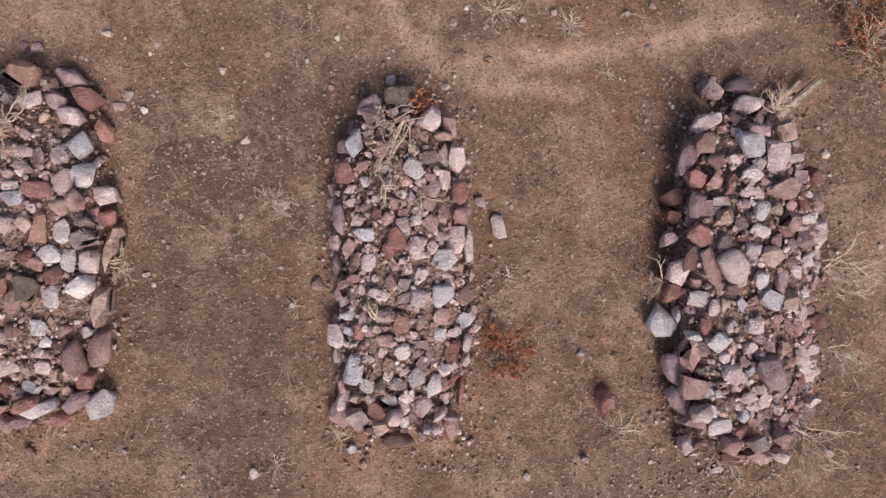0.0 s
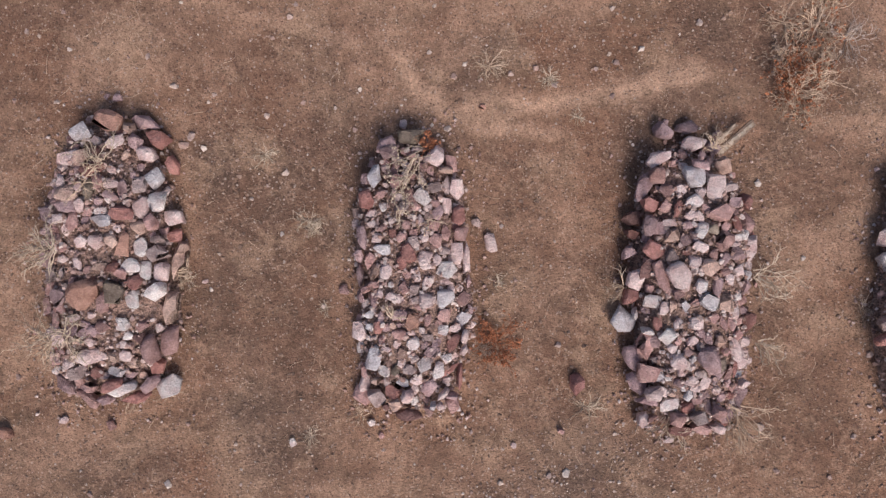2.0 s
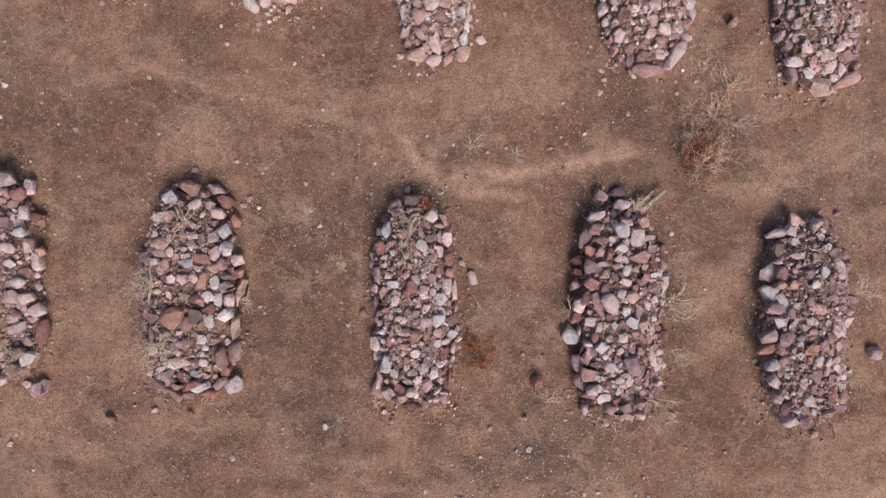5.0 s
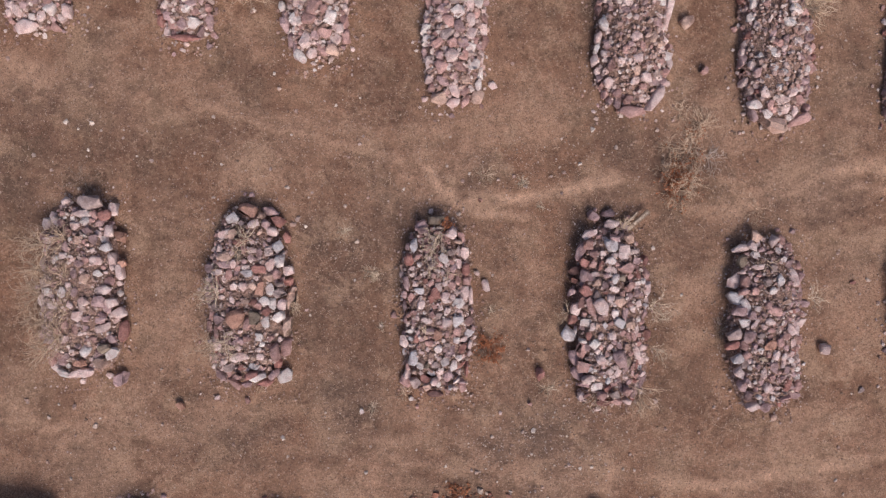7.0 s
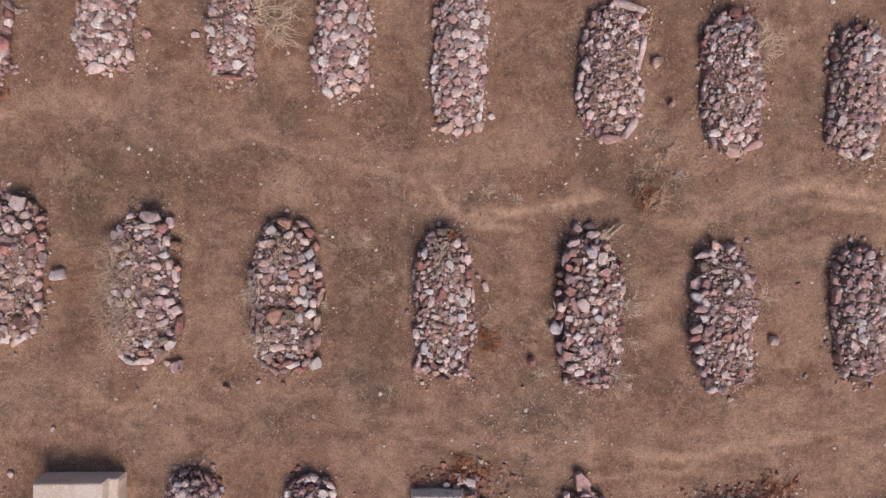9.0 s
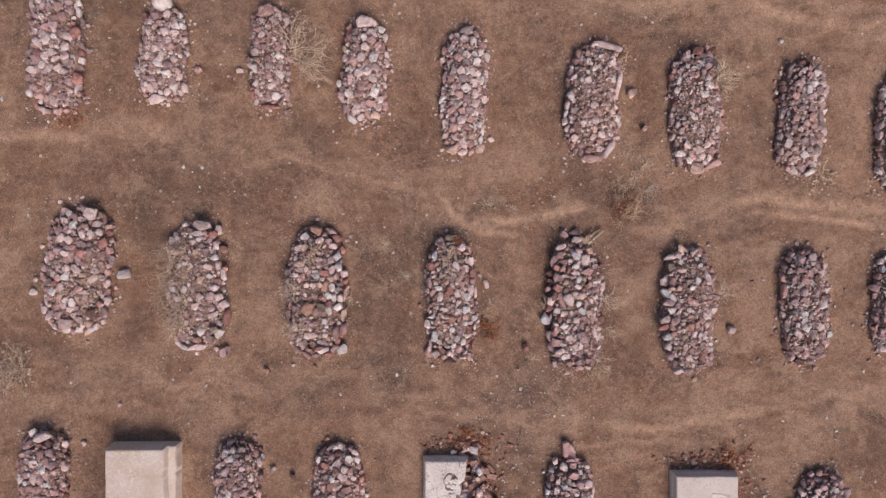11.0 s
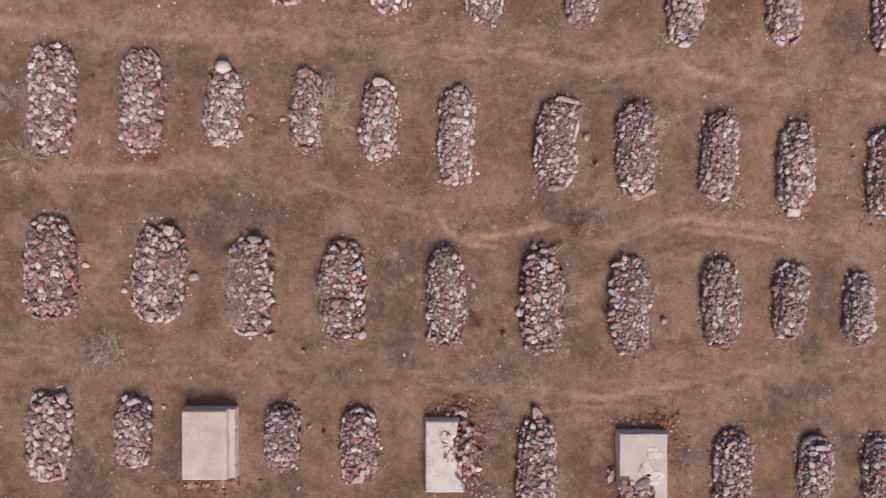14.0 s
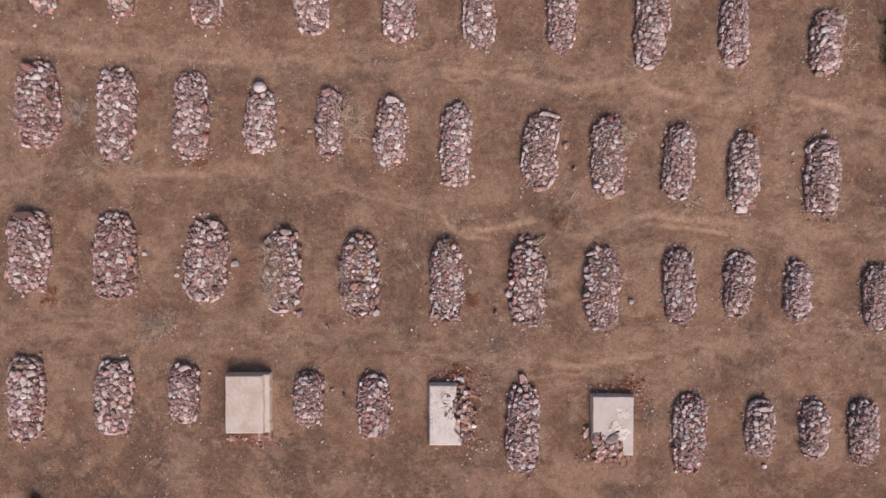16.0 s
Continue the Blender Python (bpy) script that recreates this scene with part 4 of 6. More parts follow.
g.lay(0.05, -0.74, 0.12, 0.07, 70, "L")
g.lay(0.14, -0.69, 0.13, 0.07, 70, "M")
g.lay(0.24, -0.66, 0.11, 0.05, 70, "P")
g.lay(0.30, -0.62, 0.16, 0.04, 85, "R")
g.lay(0.35, -0.59, 0.11, 0.09, 70, "L")
g.lay(0.37, -0.75, 0.09, 0.06, 80, "L")
g.lay(-0.26, -0.82, 0.08, 0.08, 0, "L")
g.lay(-0.19, -0.83, 0.06, 0.05, 0, "T")
g.lay(-0.37, -0.90, 0.16, 0.06, -5, "M")
g.lay(-0.06, -0.94, 0.11, 0.08, 20, "R")
g.lay(0.01, -0.89, 0.08, 0.05, 0, "P")
g.lay(0.01, -1.01, 0.13, 0.11, 0, "G")
g.lay(0.10, -0.94, 0.13, 0.06, 100, "M")
g.lay(0.17, -0.97, 0.12, 0.11, 0, "P")
g.lay(-0.38, -1.06, 0.11, 0.10, 50, "L")
g.lay(-0.32, -1.04, 0.09, 0.06, 20, "D")
g.lay(-0.36, -1.11, 0.09, 0.03, 20, "L")
g.lay(-0.10, -1.13, 0.21, 0.09, 5, "R")
g.lay(0.05, -1.11, 0.16, 0.09, 0, "P")
g.lay(0.19, -1.11, 0.11, 0.08, 0, "L")
g = Grave("D", 4.22, -0.22, 0.98, 2.31, -0.5, 0.27, 0.0, "lilac", 1.0, 420,
          label="grave mound with pale upright stones at its head")
g.lay(-0.15, 1.1, 0.16, 0.14, 90, "T")
g.lay(-0.35, 0.95, 0.24, 0.1, 10, "L")
g.lay(-0.23, 0.97, 0.15, 0.11, 125, "L")
g.lay(-0.19, 0.87, 0.11, 0.1, 0, "W")
g.lay(-0.18, 0.71, 0.16, 0.07, 5, "L")
g.lay(-0.43, 0.54, 0.21, 0.17, 90, "L")
g.lay(-0.32, 0.52, 0.15, 0.14, 0, "P")
g.lay(-0.43, 0.31, 0.19, 0.15, -10, "B")
g.lay(-0.32, 0.21, 0.19, 0.11, 105, "W")
g.lay(-0.35, 0, 0.14, 0.12, -10, "W")
g.lay(-0.45, -0.15, 0.2, 0.14, 10, "G")
g.lay(-0.29, -0.17, 0.16, 0.14, 90, "M")
g.lay(-0.34, -0.28, 0.14, 0.1, 90, "P")
g.lay(-0.05, -0.26, 0.14, 0.13, 0, "O")
g.lay(0.08, -0.21, 0.15, 0.1, 75, "P")
g.lay(-0.41, -0.45, 0.15, 0.13, 0, "B")
g.lay(-0.39, -0.64, 0.15, 0.13, 120, "L")
g.lay(0.00, 0.16, 0.17, 0.13, 0, "P")
g.lay(-0.02, 0.42, 0.11, 0.09, 20, "W")
g.lay(-0.03, -0.81, 0.13, 0.13, 0, "L")
g.lay(-0.18, -1.06, 0.2, 0.11, 5, "L")
g.lay(0.05, 1.04, 0.17, 0.12, 80, "G")
g.lay(0.09, 0.54, 0.17, 0.11, 90, "B")
g.lay(-0.36, 0.78, 0.18, 0.14, 80, "N")
g.lay(0.00, 0.90, 0.10, 0.05, 0, "P")
g.lay(0.15, 0.80, 0.10, 0.08, 60, "W")
g.lay(0.22, 0.75, 0.13, 0.09, 80, "M")
g.lay(0.00, 0.69, 0.11, 0.09, 60, "G")
g.lay(0.27, 0.61, 0.27, 0.10, 105, "L")
g.lay(-0.37, 0.65, 0.08, 0.06, 0, "L")
g.lay(-0.08, 0.52, 0.13, 0.10, 0, "G")
g.lay(-0.35, 0.40, 0.13, 0.09, 15, "P")
g.lay(-0.22, 0.41, 0.10, 0.10, 0, "P")
g.lay(-0.08, 0.24, 0.11, 0.09, 60, "P")
g.lay(0.16, 0.29, 0.12, 0.06, 20, "T")
g.lay(-0.40, 0.16, 0.22, 0.13, 0, "M")
g.lay(-0.27, 0.10, 0.11, 0.11, 0, "M")
g.lay(-0.05, 0.03, 0.12, 0.09, -10, "L")
g.lay(-0.24, -0.01, 0.12, 0.06, 30, "L")
g.lay(-0.16, -0.15, 0.10, 0.08, 0, "G")
g.lay(-0.03, -0.08, 0.10, 0.06, 10, "P")
g.lay(0.22, -0.06, 0.16, 0.10, 110, "L")
g.lay(0.30, -0.03, 0.22, 0.09, 90, "L")
g.lay(0.16, -0.14, 0.11, 0.10, 60, "P")
g.lay(-0.46, -0.29, 0.18, 0.12, 0, "R")
g.lay(0.27, -0.24, 0.11, 0.06, 90, "L")
g.lay(0.03, -0.39, 0.13, 0.08, 80, "L")
g.lay(-0.31, -0.40, 0.11, 0.11, -20, "P")
g.lay(0.13, -0.40, 0.09, 0.09, 20, "L")
g.lay(0.23, -0.37, 0.08, 0.08, 0, "L")
g.lay(-0.13, -0.44, 0.11, 0.06, 0, "N")
g.lay(-0.33, -0.52, 0.13, 0.11, 60, "G")
g.lay(-0.27, -0.56, 0.06, 0.06, 0, "W")
g.lay(0.00, -0.54, 0.15, 0.10, 90, "M")
g.lay(-0.11, -0.62, 0.14, 0.08, 90, "L")
g.lay(0.13, -0.49, 0.12, 0.05, 85, "L")
g.lay(0.19, -0.57, 0.10, 0.10, 0, "M")
g.lay(0.28, -0.52, 0.16, 0.05, 85, "L")
g.lay(0.08, -0.61, 0.08, 0.05, 0, "P")
g.lay(-0.01, -0.68, 0.10, 0.09, 0, "P")
g.lay(-0.19, -0.74, 0.05, 0.05, 0, "W")
g.lay(0.22, -0.76, 0.19, 0.09, 80, "R")
g.lay(-0.35, -0.79, 0.14, 0.13, 60, "M")
g.lay(-0.31, -0.72, 0.08, 0.06, 0, "M")
g.lay(0.08, -0.81, 0.10, 0.05, 0, "L")
g.lay(0.08, -0.88, 0.14, 0.04, -5, "L")
g.lay(-0.27, -0.92, 0.13, 0.11, 60, "M")
g.lay(-0.16, -0.92, 0.06, 0.06, 30, "W")
g.lay(-0.06, -0.89, 0.13, 0.06, 30, "P")
g.lay(0.19, -0.94, 0.13, 0.04, 25, "P")
g = Grave("E", -4.53, 0.19, 1.04, 2.36, 1.2, 0.26, 0.08, "pale", 0.95, 380,
          label="grave mound of pale stones overgrown with dry grass")
g.open_side, g.sparse = -1, 0.6
g.lay(0.13, 1.06, 0.37, 0.2, -8, "G")
g.lay(0.07, 0.92, 0.22, 0.1, 0, "L")
g.lay(0.35, 0.9, 0.16, 0.15, 0, "R")
g.lay(0.42, 0.97, 0.16, 0.14, 90, "L")
g.lay(0.49, 0.62, 0.15, 0.14, 0, "O")
g.lay(0.38, 0.5, 0.15, 0.12, -20, "B")
g.lay(0.52, 0.28, 0.13, 0.11, 90, "O")
g.lay(0.27, 0.33, 0.15, 0.12, 0, "L")
g.lay(-0.29, 0.6, 0.18, 0.12, 0, "L")
g.lay(0.39, 0.7, 0.16, 0.11, 80, "L")
g.lay(0.54, -0.57, 0.27, 0.15, 75, "R")
g.lay(0.43, -0.84, 0.21, 0.13, 35, "W")
g.lay(0.29, -0.96, 0.18, 0.13, -15, "T")
g.lay(0.04, -1.08, 0.31, 0.12, 0, "L")
g.lay(0.12, -0.8, 0.14, 0.13, 60, "W")
g.lay(0.36, -0.78, 0.15, 0.12, 0, "N")
g.lay(0.5, -0.34, 0.2, 0.14, 10, "L")
g.lay(0.34, -0.04, 0.26, 0.12, 5, "L")
g.lay(0.14, -0.18, 0.14, 0.12, 0, "L")
g.lay(0.3, -0.19, 0.18, 0.15, 0, "M")
g.lay(-0.38, 0.07, 0.18, 0.14, 80, "G")
g.lay(-0.12, -0.06, 0.13, 0.1, 70, "W")
g.lay(0.44, -0.2, 0.16, 0.12, 0, "L")
g.lay(0.34, -0.52, 0.22, 0.1, 20, "G")
g.lay(0.04, -0.95, 0.17, 0.09, 0, "O")

# the other graves, row by row
PLAIN = "low grave mound of loose mauve and grey fieldstones"
PINK = "low grave mound of pink and pale fieldstones"
RED = "low grave mound of dark red and brown fieldstones"
for name, x, y, wide, long, taper, mix, size, label in (
        ("1a", -11.12, 8.29, 0.85, 2.16, 0, "pink", 1, PINK), ("1b", -8.99, 8.21, 0.78, 2.16, 0, "pale", 1, PINK),
        ("1c", -6.62, 7.97, 0.95, 2.34, 0, "red", 1, RED), ("1d", -3.73, 7.79, 0.98, 2.38, 0, "pale", 0.9, PINK)):
    Grave(name, x, y, wide, long, 0.5, 0.25, taper, mix, size, 130, label)
for name, x, y, wide, long, taper, mix, size, label in (
        ("1e", -1.35, 7.58, 0.95, 2.34, 0, "lilac", 1, PLAIN), ("1f", 0.82, 7.37, 0.90, 2.29, 0, "grey", 0.9, PLAIN),
        ("1g", 3.06, 7.23, 0.80, 2.12, 0, "plain", 0.9, PLAIN), ("1h", 5.47, 6.85, 0.92, 2.28, -0.1, "grey", 0.9, PLAIN),
        ("1i", 7.70, 6.72, 0.77, 1.93, 0, "lilac", 0.9, PLAIN), ("1j", 10.16, 6.46, 0.88, 1.70, 0, "plain", 0.95, PLAIN)):
    Grave(name, x, y, wide, long, -4.0 if name in ("1h", "1j") else 0.5, 0.25, taper, mix, size, 130, label)
for name, x, y, wide, long, taper, mix, size, label in (
        ("2a", -11.31, 4.71, 1.30, 2.45, 0.05, "red", 1.0, RED), ("2b", -9.12, 4.45, 1.12, 2.62, -0.06, "pink", 0.9, PINK),
        ("2c", -7.04, 4.43, 1.02, 2.47, 0.06, "plain", 0.95, PLAIN), ("2d", -5.13, 4.29, 0.87, 1.74, 0.08, "pale", 0.85, PINK),
        ("2e", -3.24, 4.22, 0.75, 1.85, 0, "plain", 0.85, PLAIN), ("2f", -1.56, 4.01, 0.85, 1.88, 0.1, "pale", 1.0, PINK)):
    Grave(name, x, y, wide, long, 0.5, 0.26, taper, mix, size, 160, label)
for name, x, y, wide, long, taper, mix, size, label in (
        ("2g", 0.22, 3.66, 0.84, 2.29, -0.02, "pale", 0.95, PINK), ("2h", 2.50, 3.50, 0.98, 2.10, 0.02, "pale", 0.8, PINK),
        ("2i", 4.34, 3.36, 0.95, 2.19, 0.02, "lilac", 0.8, PLAIN), ("2j", 6.24, 3.23, 0.86, 2.06, 0.02, "plain", 0.85, PLAIN),
        ("2k", 7.98, 2.97, 0.80, 2.13, 0.02, "grey", 0.9, RED), ("2l", 10.10, 2.83, 0.97, 2.13, 0.05, "grey", 0.85, PLAIN)):
    Grave(name, x, y, wide, long, -3.5 if name in ("2h", "2j", "2k") else -1.0, 0.27, taper, mix, size, 200, label)
for name, x, y, wide, long, taper, mix, size, label in (
        ("3a", -11.54, 0.69, 1.25, 2.33, 0.03, "pink", 1.0, PINK), ("3b", -9.15, 0.57, 1.25, 2.44, 0.14, "red", 0.95, RED),
        ("3c", -6.61, 0.45, 1.24, 2.31, 0.0, "pink", 0.9, PINK), ("3i", 6.29, -0.13, 0.86, 2.07, 0.0, "grey", 0.9, PLAIN),
        ("3j", 7.88, -0.09, 0.76, 1.76, 0.0, "grey", 0.85, PLAIN), ("3k", 9.48, -0.22, 0.70, 1.62, 0.04, "lilac", 0.85, PLAIN),
        ("3l", 11.61, -0.38, 0.83, 1.78, 0.0, "grey", 0.85, PLAIN)):
    Grave(name, x, y, wide, long, -3.0 if name in ("3c", "3j") else 0.3, 0.27, taper, mix, size, 180, label)
for name, x, y, wide, long, taper, mix, size, label in (
        ("4a", -11.60, -3.41, 1.05, 2.42, -0.05, "pink", 1.05, PINK), ("4b", -9.16, -3.33, 1.10, 2.11, 0.0, "pale", 1.0, PINK),
        ("4c", -7.20, -3.19, 0.90, 1.67, 0.0, "red", 0.9, RED), ("4d", -3.78, -3.29, 0.82, 1.52, 0.0, "plain", 0.9, PLAIN),
        ("4e", -1.99, -3.46, 0.90, 1.73, 0.05, "red", 0.9, RED)):
    Grave(name, x, y, wide, long, 0.3, 0.28, taper, mix, size, 150, label)
for name, x, y, wide, long, taper, mix, size, label in (
        ("4f", 2.11, -4.02, 0.95, 2.46, 0.03, "grey", 0.85, PLAIN), ("4g", 6.61, -4.11, 0.90, 2.15, 0.0, "lilac", 0.85, PLAIN),
        ("4h", 8.50, -3.94, 0.78, 1.55, 0.0, "grey", 0.85, PLAIN), ("4i", 9.96, -3.98, 0.74, 1.56, 0.0, "plain", 0.85, PLAIN),
        ("4j", 11.28, -4.04, 0.77, 1.80, 0.0, "grey", 0.85, PLAIN)):
    Grave(name, x, y, wide, long, 0.5, 0.27, taper, mix, size, 150, label)

# stones that stand out on them
GRAVES["2g"].lay(0.02, 0.02, 0.16, 0.14, 40, "W")
GRAVES["2g"].lay(0.0, 1.08, 0.26, 0.15, 0, "G")
GRAVES["2g"].lay(0.3, -1.0, 0.2, 0.15, 60, "T")
GRAVES["2g"].lay(-0.2, -1.05, 0.2, 0.16, 20, "T")
GRAVES["2h"].lay(0.05, -1.02, 0.36, 0.17, 5, "P")
GRAVES["2h"].lay(0.2, 1.0, 0.5, 0.12, -12, "L")
GRAVES["2h"].lay(-0.42, 0.05, 0.2, 0.13, 85, "W")
GRAVES["2h"].lay(0.32, -0.85, 0.36, 0.14, 62, "L")
GRAVES["2h"].lay(0.42, 0.3, 0.5, 0.1, 84, "L")
GRAVES["2i"].lay(-0.02, -1.05, 0.36, 0.2, -8, "T")
GRAVES["2i"].lay(0.3, -0.98, 0.3, 0.14, 30, "P")
GRAVES["2i"].lay(-0.3, -0.8, 0.2, 0.13, 5, "W")
GRAVES["2i"].lay(-0.02, 1.05, 0.26, 0.2, 40, "R")
GRAVES["2j"].lay(-0.28, -0.5, 0.15, 0.12, 80, "W")
GRAVES["2k"].lay(0.02, -1.02, 0.3, 0.18, 8, "W")
GRAVES["2k"].lay(0.3, -0.9, 0.24, 0.16, 20, "R")
GRAVES["2l"].lay(0.1, 0.97, 0.44, 0.16, -6, "M", 0.04)
GRAVES["2f"].lay(0.0, 0.86, 0.28, 0.22, 0, "L", 0.04)
GRAVES["2f"].lay(0.2, -0.8, 0.16, 0.14, 0, "T")
GRAVES["2e"].lay(-0.06, 0.83, 0.3, 0.24, 0, "P", 0.04)
GRAVES["2e"].lay(0.0, -0.86, 0.4, 0.1, 0, "R")
GRAVES["2d"].lay(-0.1, -0.8, 0.3, 0.16, 10, "L")
GRAVES["2a"].lay(-0.2, 1.0, 0.5, 0.2, -15, "R")
GRAVES["2c"].lay(0.4, 0.2, 0.22, 0.16, 40, "R")
GRAVES["2c"].lay(0.42, -0.6, 0.22, 0.18, 80, "R")
GRAVES["3a"].lay(-0.1, 1.0, 0.7, 0.2, 0, "D", 0.04)
GRAVES["3b"].lay(0.52, -0.1, 0.3, 0.2, 80, "O")
GRAVES["3b"].lay(0.5, -0.55, 0.24, 0.18, 70, "R")
GRAVES["3c"].lay(0.2, 1.0, 0.3, 0.22, 10, "L", 0.04)
GRAVES["3c"].lay(-0.1, -0.95, 0.22, 0.18, 0, "G")
GRAVES["3c"].lay(0.45, 0.5, 0.2, 0.2, 0, "R")
GRAVES["3c"].lay(0.35, -0.75, 0.2, 0.2, 0, "D")
GRAVES["3j"].lay(0.25, 0.72, 0.4, 0.15, -28, "G", 0.06)
GRAVES["4a"].lay(-0.1, 0.95, 0.3, 0.2, 10, "T")
GRAVES["4a"].lay(0.25, 0.75, 0.28, 0.2, 5, "L")
GRAVES["4b"].lay(0.35, 0.9, 0.2, 0.26, 30, "L", 0.04)
GRAVES["4c"].lay(0.05, 0.72, 0.36, 0.16, 14, "L", 0.05)
GRAVES["4e"].lay(0.0, -0.75, 0.3, 0.18, 10, "L")
GRAVES["4f"].lay(0.1, -0.25, 0.16, 0.14, 30, "W")
GRAVES["4f"].lay(0.34, -0.15, 0.14, 0.12, 80, "L")
GRAVES["4f"].lay(0.3, 0.75, 0.2, 0.15, 40, "L")
GRAVES["4f"].lay(-0.33, -0.5, 0.15, 0.12, 80, "W")
GRAVES["4f"].lay(0.2, -1.0, 0.2, 0.13, 20, "W")
GRAVES["4f"].lay(0.05, 0.9, 0.2, 0.14, 10, "P")
GRAVES["4h"].lay(0.05, 0.55, 0.34, 0.14, -5, "L", 0.05)
GRAVES["1j"].lay(-0.15, -0.85, 0.26, 0.16, 0, "T")
GRAVES["1h"].lay(0.0, -1.08, 0.3, 0.14, 5, "L")
for name, core in (("2h", 0.66), ("2i", 0.6), ("2e", 0.5), ("1f", 0.5), ("1g", 0.5), ("3j", 0.55), ("3i", 0.4), ("E", 0.6), ("A", 0.45)):
    GRAVES[name].core, GRAVES[name].sparse = core, 0.88
for g in GRAVES.values():
    g.finish()
build_ground()


def boulder(parent, x, y, z, l, w, h, material, label):
    """A smooth rounded boulder."""
    bm = bmesh.new()
    bmesh.ops.create_icosphere(bm, subdivisions=3, radius=1)
    for v in bm.verts:
        v.co *= 1 + 0.16 * noise.noise(v.co * 1.1) + 0.03 * noise.noise(v.co * 4)
    me = bpy.data.meshes.new("boulder")
    bm.to_mesh(me)
    bm.free()
    me.polygons.foreach_set("use_smooth", [True] * len(me.polygons))
    me.materials.append(material)
    ob = part("boulder", me, parent, label)
    ob.matrix_basis = Matrix.LocRotScale((x, y, z), None, (l / 2, w / 2, h / 2))


boulder(GRAVES["2d"].ob, 0.0, 0.9, 0.15, 0.35, 0.29, 0.28, ROCKS["W"], "smooth white boulder at the head")


# ---- masonry tombs ----
def prism(outline, low, high, bevel=0.012, batter=0.0):
    """An upright block whose sides lean in by batter at the top."""
    bm = bmesh.new()
    mx = 0.5 * (min(p[0] for p in outline) + max(p[0] for p in outline))
    my = 0.5 * (min(p[1] for p in outline) + max(p[1] for p in outline))
    fx = 1 - batter / (max(p[0] for p in outline) - mx)
    fy = 1 - batter / (max(p[1] for p in outline) - my)
    bottom = [bm.verts.new((x, y, low)) for x, y in outline]
    face = bm.faces.new(bottom)
    out = bmesh.ops.extrude_face_region(bm, geom=[face])
    for v in out["geom"]:
        if isinstance(v, bmesh.types.BMVert):
            v.co = Vector((mx + (v.co.x - mx) * fx, my + (v.co.y - my) * fy, high))
    bmesh.ops.recalc_face_normals(bm, faces=bm.faces)
    if bevel:
        rim = [e for e in bm.edges if e.verts[0].co.z > high - 1e-4 and e.verts[1].co.z > high - 1e-4]
        bmesh.ops.bevel(bm, geom=rim, offset=bevel, segments=2, profile=0.5, affect="EDGES", clamp_overlap=True)
    me = bpy.data.meshes.new("slab")
    bm.to_mesh(me)
    bm.free()
    return me


def block(name, outline, low, high, material, parent, bevel=0.012, label="", batter=0.0):
    me = prism(outline, low, high, bevel, batter)
    me.materials.append(material)
    return part(name, me, parent, label)


def ragged(rng, points, amount):
    """The outline with its edges broken into uneven steps of about 8 cm."""
    out = []
    for (ax, ay), (bx, by), rough in zip(points, points[1:] + points[:1], amount):
        n = max(1, int(math.hypot(bx - ax, by - ay) / 0.08)) if rough else max(1, int(math.hypot(bx - ax, by - ay) / 0.3))
        for k in range(n):
            f = k / n
            j = rough if 0 < k else 0.0
            wear = 0.006
            out.append((ax + (bx - ax) * f + rng.uniform(-j, j) + rng.uniform(-wear, wear),
                        ay + (by - ay) * f + rng.uniform(-j, j) + rng.uniform(-wear, wear)))
    return out


def upright(name, outline, high, material, parent, label):
    return block(name, outline, -0.02, high, material, parent, 0.02, label)


def oblong(x0, y0, x1, y1):
    return [(x0, y0), (x1, y0), (x1, y1), (x0, y1)]


def brick_mesh(rng):
    bm = bmesh.new()
    bmesh.ops.create_cube(bm, size=2)
    for v in bm.verts:
        v.co += Vector((rng.uniform(-0.22, 0.1), rng.uniform(-0.12, 0.08), rng.uniform(-0.1, 0.05)))
    bmesh.ops.bevel(bm, geom=bm.edges[:], offset=0.09, segments=1, affect="EDGES")
    me = bpy.data.meshes.new("brick")
    bm.to_mesh(me)
    bm.free()
    me.materials.append(BRICK)
    return me


def tomb(x, y, turn, label):
    ob = new("masonry_tomb")
    ob.matrix_basis = pose(x, y, float(ground_height(x, y)) - 0.02, 0, 0, turn)
    return tagged(ob, label, "tomb", "plastered tombs")


rng = random.Random(5)
BRICKS = [brick_mesh(rng) for k in range(6)]


def rubble_heap(parent, rows, rng, keys="LLPTWRR", bricks=0.45, size=1.0):
    """rows: x, y, z and the spread of a clump, with how many pieces."""
    for x, y, z, sx, sy, count in rows:
        for k in range(count):
            px, py = x + rng.uniform(-sx, sx), y + rng.uniform(-sy, sy)
            if rng.random() < bricks:
                ob = part("brick", rng.choice(BRICKS), parent)
                ob.matrix_basis = Matrix.LocRotScale((px, py, z + rng.uniform(-0.03, 0.05)), Euler((rng.uniform(-0.4, 0.4), rng.uniform(-0.4, 0.4), rng.uniform(0, 3.1))),
                                                     (rng.uniform(0.06, 0.11), 0.052, 0.036))
            else:
                l = rng.uniform(0.09, 0.19) * size
                stone_part(parent, rng.choice(keys), px, py, z + rng.uniform(-0.02, 0.05), l, l * rng.uniform(0.6, 0.9), l * 0.6, rng.uniform(0, 180), rng, 25)


upright("headstone", ragged(rng, [(-0.1, 1.2), (0.12, 1.16), (0.1, 1.36), (-0.02, 1.47), (-0.11, 1.44)], (0, 0, 0, 0, 0)), 0.12, ROCKS["P"], GRAVES["4f"].ob, "rough pale head stone")

